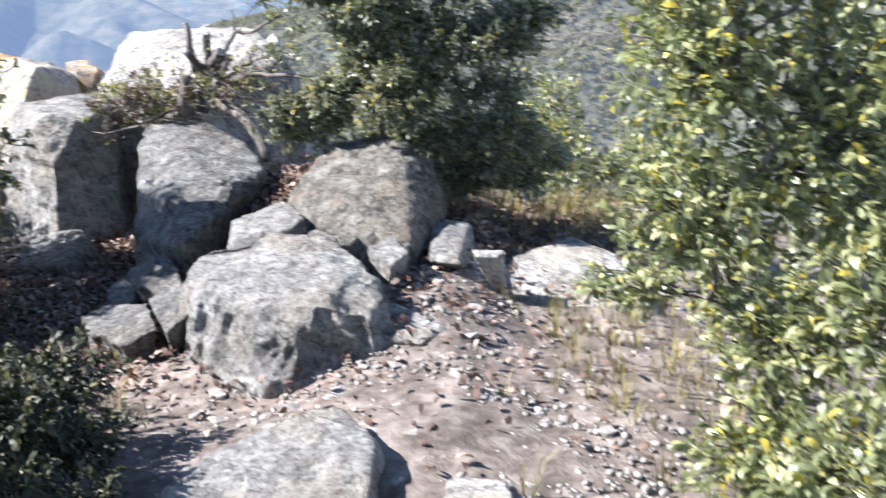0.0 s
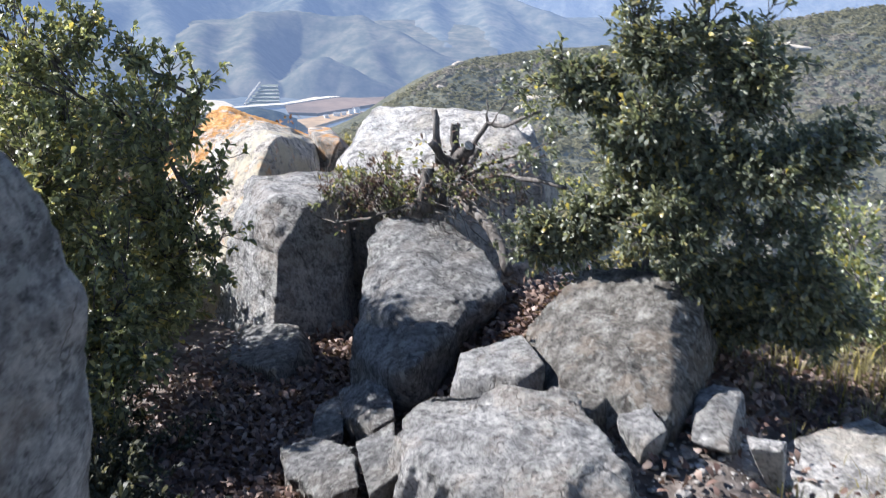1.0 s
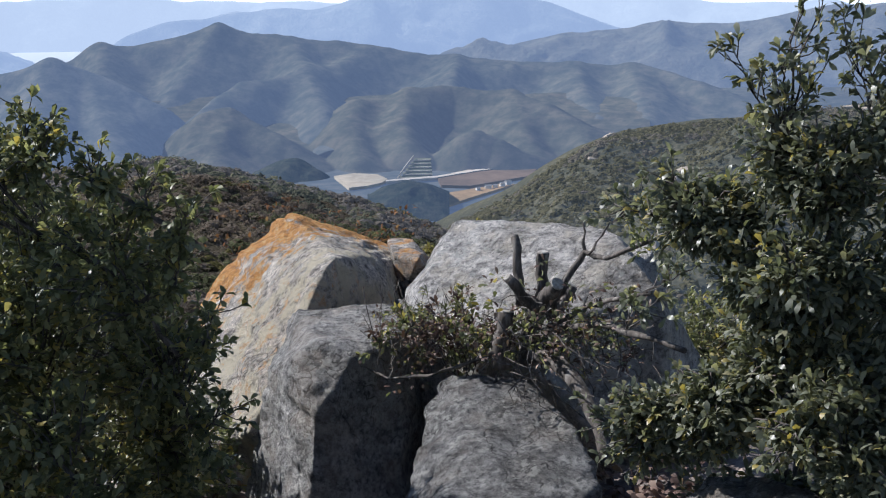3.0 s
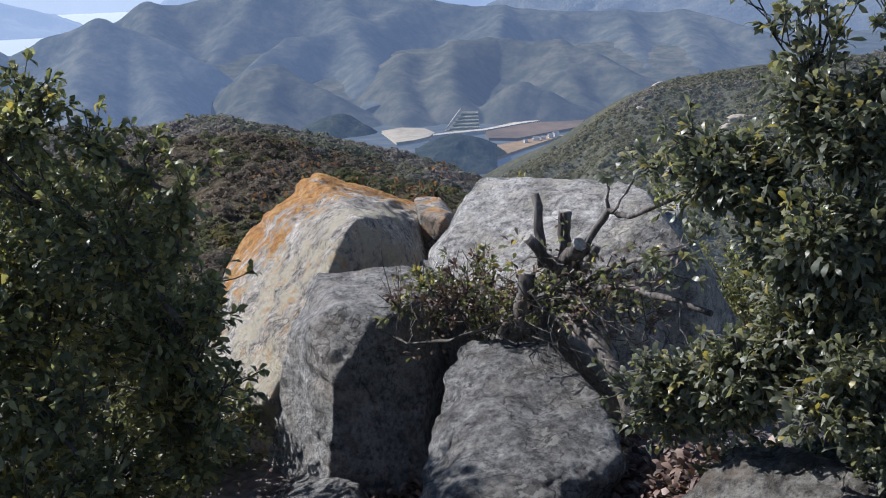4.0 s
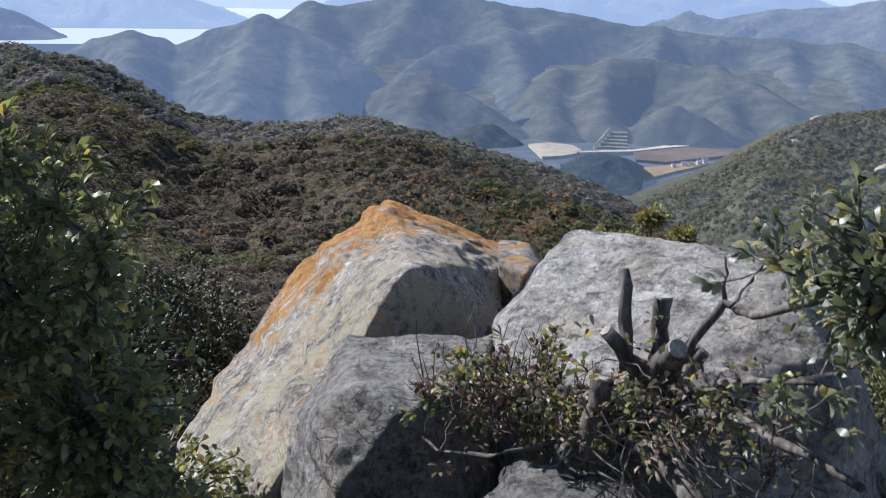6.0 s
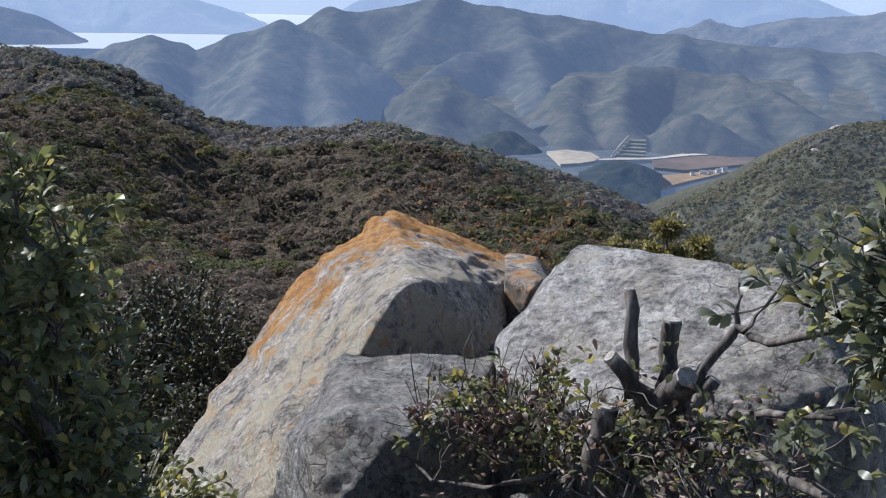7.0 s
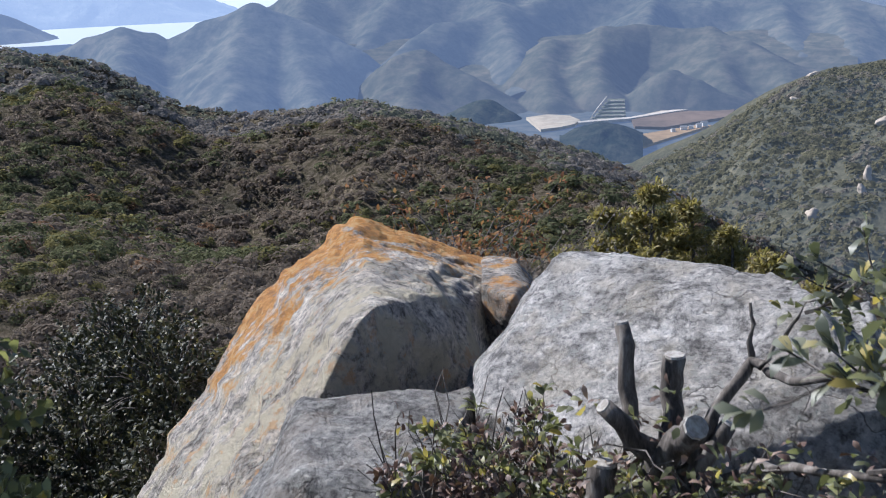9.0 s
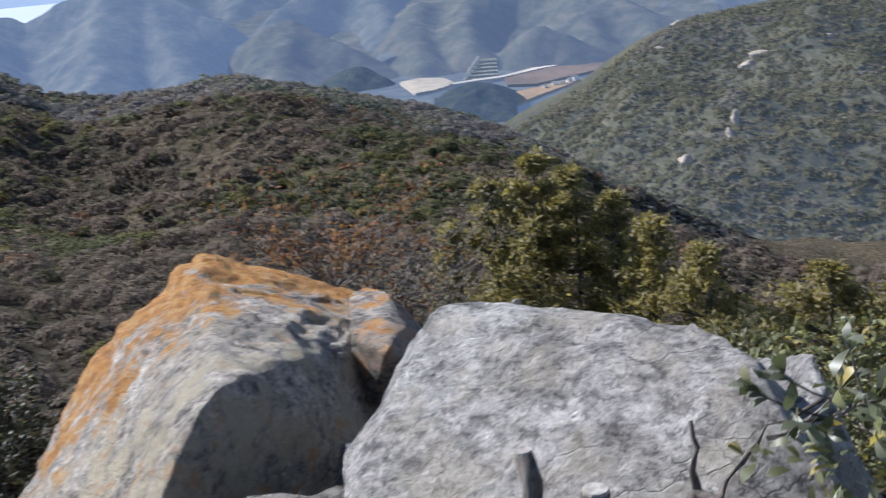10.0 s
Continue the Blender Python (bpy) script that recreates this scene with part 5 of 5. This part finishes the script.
# Hidden by the tall boulder; added only to throw shade to its right.
shrub("evergreen_shrub", (-2.6, 3.7, -0.5), [((-2.5, 3.35, 0.45), (0.4, 0.4, 0.4)), ((-2.65, 3.95, 0.35), (0.4, 0.4, 0.4)), ((-2.5, 3.7, 0.1), (0.4, 0.45, 0.3))],
    "unseen evergreen shrub added for shade behind the tall boulder", seed=14, density=2000)


terraces()
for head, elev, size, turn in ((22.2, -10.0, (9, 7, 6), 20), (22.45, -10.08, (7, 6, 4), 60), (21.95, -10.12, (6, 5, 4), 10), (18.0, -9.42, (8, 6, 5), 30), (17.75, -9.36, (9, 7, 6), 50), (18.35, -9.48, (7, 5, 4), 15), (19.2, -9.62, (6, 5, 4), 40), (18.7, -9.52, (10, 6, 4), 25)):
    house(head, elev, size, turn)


# ---- a pine and a bare tree on the slope behind the boulders ----
def slope_at(head, dist):
    """A foothold on the slope, seen from the top of the outcrop."""
    x, y = -1.0 - math.sin(radians(head)) * dist, 5.3 + math.cos(radians(head)) * dist
    reach = math.hypot(x + 0.5, y - 4.5)
    floor_z = -9 - 0.68 * max(0.0, reach - 16)
    return Vector((x, y, max(float(ground_height(np.array([x]), np.array([y]))[0]), floor_z)))


def pine(base, height, width, label, mat=PINE, seed=0, tiers=9, tufts=120, tuft=0.2, low=0.5):
    rng = random.Random(seed)
    thing = new("pine_tree")
    thing.location = base
    trunk, crown_at = bmesh.new(), []
    tube(trunk, bent(rng, Vector((0, 0, -0.5)), Vector((0.1, 0, height)), 0.02, 8), [0.11 * (1 - 0.8 * i / 8) for i in range(9)], 7)
    part("trunk", trunk, BARK, thing, smooth=True)
    for k in range(tiers):
        h = height * (low + (1 - low) * k / (tiers - 1))
        span = width * (1 - 0.88 * (k / (tiers - 1)) ** 1.9) * rng.uniform(0.75, 1.1)
        for b in range(5):
            ang = rng.uniform(0, 2 * math.pi)
            tip = Vector((math.cos(ang) * span, math.sin(ang) * span, h + span * rng.uniform(0.05, 0.4)))
            limb = bmesh.new()
            pts = bent(rng, Vector((0, 0, h - 0.15)), tip, 0.08)
            tube(limb, pts, [0.03 * (1 - 0.8 * i / 5) for i in range(6)], 4)
            part("limb", limb, BARK, thing, smooth=True)
            for _ in range(int(tufts / 5)):
                q = rng.uniform(0.35, 1.05)
                c = Vector((0, 0, h)).lerp(tip, q) + Vector((rng.gauss(0, 0.16), rng.gauss(0, 0.16), rng.gauss(0.05, 0.12))) * (0.4 + span * 0.5)
                for _n in range(5):
                    d = Vector((rng.gauss(0, 1), rng.gauss(0, 1), rng.gauss(0.5, 0.8))).normalized()
                    crown_at.append((c + d * 0.03, d))
    crown = part("crown", leaves_mesh("crown", crown_at, mat, tuft, tuft * 0.3, seed, 0.1), mat, thing)
    crown["kind"] = "stuff"
    return tagged(thing, label, "tree")


for head, dist, top, width, tufts, label in (
        (20.2, 20, -13.1, 1.25, 200, "yellow-green pine on the slope behind the boulders"),
        (18.3, 20.5, -13.9, 1.3, 170, "bushy yellow-green pine beside a taller one"),
        (16.3, 20, -15.1, 1.2, 140, "bushy olive pine in a group on the slope"),
        (22.4, 20.5, -14.2, 0.9, 110, "slender olive pine in a group on the slope"),
        (14.3, 19, -16.4, 1.2, 130, "bushy olive pine in a group on the slope"),
        (24.3, 19.5, -16.2, 0.8, 80, "small olive pine at the edge of a group"),
        (11.8, 18, -17.9, 1.4, 140, "low olive pine down the slope"),
        (6.0, 18, -18.6, 1.8, 160, "low olive pine down the slope"),
        (2.5, 18, -18.9, 1.8, 150, "low olive pine down the slope")):
    foot = slope_at(head, dist)
    pine(foot, 1.65 + dist * math.tan(radians(top)) - foot.z, width, label, seed=int(head * 10), tufts=tufts, tuft=0.15, low=0.5)


def bare_tree(base, height, label, mat, seed, leaves=500):
    rng = random.Random(seed)
    thing = new("bare_tree")
    thing.location = base
    trunk, spots = bmesh.new(), []
    stem = bent(rng, Vector((0, 0, -0.4)), Vector((rng.uniform(-0.2, 0.2), 0, height * 0.6)), 0.05)
    tube(trunk, stem, [0.05 * (1 - 0.6 * i / 5) for i in range(6)], 6)
    part("trunk", trunk, BARK, thing, smooth=True)
    twigs = bmesh.new()
    for _ in range(90):
        a = stem[rng.randrange(1, 6)]
        ang, out = rng.uniform(0, 6.283), rng.uniform(0.2, 0.5) * height * 0.6
        b = a + Vector((math.cos(ang) * out * 0.7, math.sin(ang) * out * 0.7, out * rng.uniform(0.5, 1.0)))
        pts = bent(rng, a, b, 0.08, 4)
        tube(twigs, pts, [0.014, 0.011, 0.008, 0.006, 0.004], 3)
        for _k in range(leaves // 90):
            spots.append((pts[rng.randrange(2, 5)] + Vector((rng.gauss(0, 0.08), rng.gauss(0, 0.08), rng.gauss(0, 0.08))), (rng.gauss(0, 1), rng.gauss(0, 1), rng.gauss(0, 1))))
    tagged(part("twig", twigs, BARK, thing), kind="stuff")
    tagged(part("crown", leaves_mesh("crown", spots, mat, 0.085, 0.04, seed), mat, thing), kind="stuff")
    return tagged(thing, label, "tree")


for head, dist, top, mat, label, leaves in (
        (30.7, 12, -13.3, TREES_RUST, "thin tree with rusty withered leaves", 2600),
        (28.9, 12, -15.4, TREES_BARE, "bare grey-brown sapling on the slope", 1500),
        (27.3, 13, -15.9, TREES_BARE, "bare grey-brown sapling on the slope", 1500),
        (26.0, 14, -16.0, TREES_BARE, "bare grey-brown sapling on the slope", 1300)):
    foot = slope_at(head, dist)
    bare_tree(foot, (1.65 + dist * math.tan(radians(top)) - foot.z) * 1.28, label, mat, int(head * 10), leaves)


# ---- the cut-back shrub between the boulders ----
def cut_shrub():
    rng = random.Random(51)
    base = Vector((-1.55, 6.95, 0.22))
    thing = new("cut_shrub")
    thing.location = base
    V = lambda x, y, z: Vector((x, y, z)) - base

    def limb(name, pts, r0, r1, cut=True, label=""):
        bm = bmesh.new()
        path = []
        for p, q in zip(pts, pts[1:]):
            path += [p.lerp(q, t) + Vector((rng.gauss(0, 1), rng.gauss(0, 1), rng.gauss(0, 1))) * 0.003 for t in (0, 0.34, 0.67)]
        path.append(pts[-1])
        n = len(path) - 1
        tube(bm, path, [r0 + (r1 - r0) * i / n + rng.uniform(-0.0015, 0.0015) for i in range(n + 1)], 9)
        ob = part(name, bm, BARK, thing, label, True)
        if cut:
            end, way = pts[-1], (pts[-1] - pts[-2]).normalized()
            disc = bmesh.new()
            bmesh.ops.create_cone(disc, cap_ends=True, segments=10, radius1=r1 * 0.97, radius2=r1 * 0.9, depth=0.006, matrix=Matrix.Translation(end + way * 0.003) @ way.to_track_quat("Z", "Y").to_matrix().to_4x4())
            part("cut_face", disc, CUT_WOOD, ob, "pale sawn end")
        return ob

    limb("trunk", [V(-1.58, 6.95, 0.20), V(-1.55, 6.95, 0.34), V(-1.53, 6.95, 0.46)], 0.045, 0.036, False)
    limb("stump", [V(-1.60, 6.96, 0.44), V(-1.622, 6.985, 0.58), V(-1.645, 7.0, 0.72)], 0.022, 0.017, True, "tall thin sawn stump")
    limb("stump", [V(-1.53, 6.99, 0.44), V(-1.53, 7.03, 0.56), V(-1.53, 7.03, 0.65)], 0.026, 0.025, True, "upright sawn stump")
    limb("stump", [V(-1.53, 6.95, 0.44), V(-1.575, 6.9, 0.50), V(-1.625, 6.85, 0.58)], 0.030, 0.019, True, "leaning sawn stump")
    limb("stump", [V(-1.52, 6.94, 0.44), V(-1.47, 6.90, 0.51), V(-1.42, 6.85, 0.57)], 0.034, 0.029, True, "thick sawn stump")
    limb("stump", [V(-1.48, 6.95, 0.40), V(-1.42, 6.96, 0.47), V(-1.39, 6.98, 0.53)], 0.022, 0.019, True, "short sawn stump")
    limb("stump", [V(-1.66, 6.87, 0.20), V(-1.65, 6.87, 0.32), V(-1.64, 6.88, 0.43)], 0.042, 0.032, True, "stout sawn stump")
    limb("root", [V(-1.56, 6.92, 0.26), V(-1.44, 6.82, 0.28), V(-1.30, 6.70, 0.22), V(-1.18, 6.58, 0.12), V(-1.12, 6.5, 0.0)], 0.036, 0.030, False)
    limb("branch", [V(-1.47, 6.95, 0.44), V(-1.43, 6.97, 0.52), V(-1.39, 7.0, 0.61), V(-1.36, 7.05, 0.66), V(-1.28, 6.98, 0.66), V(-1.20, 6.9, 0.69), V(-1.04, 6.8, 0.78)], 0.018, 0.008, False, "living side branch")
    limb("branch", [V(-1.36, 7.05, 0.66), V(-1.365, 7.05, 0.72), V(-1.37, 7.05, 0.79)], 0.008, 0.004, False)
    limb("branch", [V(-1.33, 7.0, 0.66), V(-1.29, 7.02, 0.74), V(-1.24, 7.0, 0.82), V(-1.16, 6.98, 0.88)], 0.006, 0.002, False)
    limb("branch", [V(-1.50, 6.92, 0.34), V(-1.36, 6.86, 0.40), V(-1.22, 6.75, 0.45), V(-1.05, 6.6, 0.47), V(-0.85, 6.45, 0.47)], 0.016, 0.010, False)
    limb("branch", [V(-1.48, 6.95, 0.36), V(-1.35, 6.95, 0.45), V(-1.22, 6.85, 0.52), V(-1.02, 6.7, 0.60)], 0.014, 0.007, False)
    limb("branch", [V(-1.62, 6.9, 0.30), V(-1.80, 6.85, 0.20), V(-1.95, 6.8, 0.15), V(-2.15, 6.85, 0.10), V(-2.3, 6.95, 0.10)], 0.010, 0.004, False)
    # thin twigs hanging over the boulder
    twigs = bmesh.new()
    for _ in range(70):
        a = Vector((rng.uniform(-1.65, -1.05), rng.uniform(6.6, 6.95), rng.uniform(0.2, 0.5)))
        b = a + Vector((rng.uniform(-0.12, 0.22), rng.uniform(-0.2, 0.05), rng.uniform(-0.3, 0.12)))
        b.z = max(b.z, 0.02)
        tube(twigs, bent(rng, a - base, b - base, 0.16, 4), [0.0035, 0.003, 0.0025, 0.002, 0.0015], 3)
    for _ in range(60):
        a = Vector((rng.uniform(-2.3, -1.6), rng.uniform(6.85, 7.3), rng.uniform(0.05, 0.25)))
        b = a + Vector((rng.uniform(-0.12, 0.12), rng.uniform(-0.1, 0.1), rng.uniform(0.08, 0.28)))
        tube(twigs, bent(rng, a - base, b - base, 0.12, 3), [0.003, 0.0025, 0.002, 0.0015], 3)
    tagged(part("twig", twigs, BARK, thing), kind="stuff")
    green, dry = [], []
    for _ in range(130):       # mat of small sprigs left of the stumps
        c = Vector((rng.gauss(-1.98, 0.17), rng.gauss(7.08, 0.11), 0))
        c.z = rng.uniform(0.08, 0.34) + 0.10 * (c.x + 2.0)
        for k in range(7):
            d = Vector((rng.gauss(0, 1), rng.gauss(0, 1), rng.gauss(0.4, 0.8)))
            (green if rng.random() < 0.35 else dry).append((c - base + d * 0.012, d.normalized()))
    for _ in range(110):       # sprouts round the stumps and along the branch
        t = rng.random()
        c = Vector((-1.72, 6.9, 0.34)).lerp(Vector((-1.1, 6.75, 0.42)), t) + Vector((rng.gauss(0, 0.07), rng.gauss(0, 0.07), rng.gauss(0.02, 0.09)))
        for k in range(6):
            d = Vector((rng.gauss(0, 1), rng.gauss(0, 1), rng.gauss(0.4, 0.8)))
            (green if rng.random() < 0.5 else dry).append((c - base + d * 0.012, d.normalized()))
    sprigs, leafy = bmesh.new(), []
    for _ in range(34):        # sprigs that stand up out of the mat and round the stumps
        a = Vector((rng.uniform(-2.25, -1.2), rng.gauss(6.98, 0.09), rng.uniform(0.10, 0.26)))
        b = a + Vector((rng.uniform(-0.12, 0.12), rng.uniform(-0.12, 0.06), rng.uniform(0.08, 0.22)))
        spots = []
        shoot(sprigs, spots, rng, a - base, b - base, 0.036, 0.004)
        (green if rng.random() < 0.5 else dry).extend(spots[:56])
    for a, b in (((-1.24, 7.0, 0.80), (-1.06, 6.92, 0.92)), ((-1.05, 6.72, 0.60), (-0.88, 6.6, 0.72)), ((-1.12, 6.66, 0.46), (-1.0, 6.5, 0.60))):
        shoot(sprigs, leafy, rng, Vector(a) - base, Vector(b) - base, 0.05, 0.006)
    tagged(part("sprig", sprigs, BARK, thing), kind="stuff")
    tagged(part("rosette", leaves_mesh("rosette", leafy, LEAF_GREY, 0.052, 0.020, 54), LEAF_GREY, thing, "rosettes of dark leathery leaves"), kind="stuff")
    for _ in range(14):        # leafy end of the living branch
        t = rng.random() ** 0.35
        c = Vector((-1.30, 6.98, 0.72)).lerp(Vector((-1.02, 6.78, 0.82)), t) + Vector((rng.gauss(0, 0.06), rng.gauss(0, 0.06), rng.gauss(0.0, 0.07)))
        for k in range(8):
            d = Vector((rng.gauss(0, 1), rng.gauss(0, 1), rng.gauss(0.5, 0.8)))
            green.append((c - base + d * 0.012, d.normalized()))
    tagged(part("foliage", leaves_mesh("foliage", green, LEAF, 0.040, 0.016, 52), LEAF, thing, "leathery green leaves"), kind="stuff")
    tagged(part("withered_foliage", leaves_mesh("withered_foliage", dry, LEAF_DRY, 0.034, 0.014, 53), LEAF_DRY, thing, "withered brown leaves"), kind="stuff")
    return tagged(thing, "cut-back shrub with sawn stumps and new sprouts among boulders", "shrub")


cut_shrub()


# ---- litter, gravel and grass ----
def on_ground(x, y):
    return float(ground_height(np.array([x]), np.array([y]))[0])


def leaf_litter(name, areas, label, seed):
    rng = random.Random(seed)
    spots = []
    for x, y, sx, sy, count in areas:
        for _ in range(count):
            px, py = rng.gauss(x, sx), rng.gauss(y, sy)
            d = Vector((rng.gauss(0, 1), rng.gauss(0, 1), rng.gauss(0.15, 0.35))).normalized()
            spots.append((Vector((px, py, on_ground(px, py) + 0.03 + rng.uniform(0, 0.025))), d))
    return tagged(new(name, leaves_mesh(name, spots, LEAF_DRY, 0.055, 0.026, seed, 0.0)), label, "leaf litter", kind="stuff")


leaf_litter("leaf_litter", [(-2.05, 5.7, 0.40, 0.5, 5200), (-1.95, 6.5, 0.2, 0.35, 2200), (-1.05, 6.15, 0.18, 0.25, 1400), (0.25, 6.0, 0.4, 0.35, 1800), (-2.0, 4.9, 0.5, 0.35, 2200), (-0.1, 4.6, 0.6, 0.6, 500)], "brown fallen leaves in the gully between boulders", 61)


def pebble_mesh(seed):
    rng = random.Random(seed)
    bm = bmesh.new()
    bmesh.ops.create_icosphere(bm, subdivisions=1, radius=1.0)
    for v in bm.verts:
        v.co = Vector((v.co.x * 1.0, v.co.y * 0.75, v.co.z * 0.45)) * rng.uniform(0.72, 1.2)
    return bm


def gravel():
    rng = np.random.default_rng(71)
    shapes = []
    for s in range(6):
        bm = pebble_mesh(80 + s)
        shapes.append((np.array([v.co[:] for v in bm.verts]), np.array([[v.index for v in f.verts] for f in bm.faces])))
        bm.free()
    vs, fs, at = [], [], 0
    n = 5200
    x = rng.normal(0.05, 0.62, n)
    y = rng.uniform(1.6, 5.4, n)
    z = ground_height(x, y)
    size = 0.008 + 0.016 * rng.random(n) ** 3
    for i in range(n):
        v, f = shapes[i % 6]
        c, s = math.cos(i * 1.7), math.sin(i * 1.7)
        q = v @ np.array([[c, s, 0], [-s, c, 0], [0, 0, 1]]) * size[i] + np.array([x[i], y[i], z[i] + 0.012])
        vs.append(q); fs.append(f + at); at += len(v)
    return tagged(new("gravel", arrays_mesh("gravel", np.concatenate(vs), np.concatenate(fs), STONE)), "pale angular gravel on the path", "gravel", kind="stuff")


gravel()
stones = []
rng = random.Random(72)
for k in range(5):
    me = mesh_of("stone", pebble_mesh(90 + k), STONE)
    stones.append(me)
for k in range(90):
    x, y = rng.gauss(-0.05, 0.55), rng.uniform(2.2, 5.2)
    s = rng.uniform(0.022, 0.05)
    ob = new("stone", stones[k % 5])
    ob.matrix_world = Matrix.Translation((x, y, on_ground(x, y) + 0.3 * s)) @ Matrix.Rotation(rng.uniform(0, 6.28), 4, "Z") @ Matrix.Rotation(rng.uniform(-0.3, 0.3), 4, "X") @ Matrix.Diagonal((s, s, s, 1))
    tagged(ob, "loose angular stone lying on the path", "stone", "stones on the path")


def grass(name, areas, label, seed):
    """Dry blades in tufts."""
    rng = random.Random(seed)
    vs, fs = [], []
    for x, y, sx, sy, count, high in areas:
        for _ in range(count):
            px, py = rng.gauss(x, sx), rng.gauss(y, sy)
            z = on_ground(px, py)
            for b in range(7):
                a, h = rng.uniform(0, 6.283), high * rng.uniform(0.5, 1.2)
                lean = rng.uniform(0.15, 0.8) * h
                d = Vector((math.cos(a), math.sin(a), 0))
                w = Vector((-d.y, d.x, 0)) * 0.0028
                o = Vector((px, py, z)) + d * 0.02
                m = o + d * lean * 0.35 + Vector((0, 0, h * 0.6))
                t = o + d * lean + Vector((0, 0, h * 0.85))
                k = len(vs)
                vs += [o - w, o + w, m + w * 0.8, m - w * 0.8, t]
                fs += [(k, k + 1, k + 2), (k, k + 2, k + 3), (k + 3, k + 2, k + 4)]
    return tagged(new(name, arrays_mesh(name, vs, fs, GRASS)), label, "grass", kind="stuff")


grass("dry_grass", [(0.7, 4.6, 0.3, 0.5, 120, 0.14), (0.6, 6.4, 0.5, 0.3, 160, 0.2), (-1.7, 3.9, 0.3, 0.3, 30, 0.14), (1.2, 2.8, 0.3, 0.6, 160, 0.2)], "thin dry grass beside the path", 81)
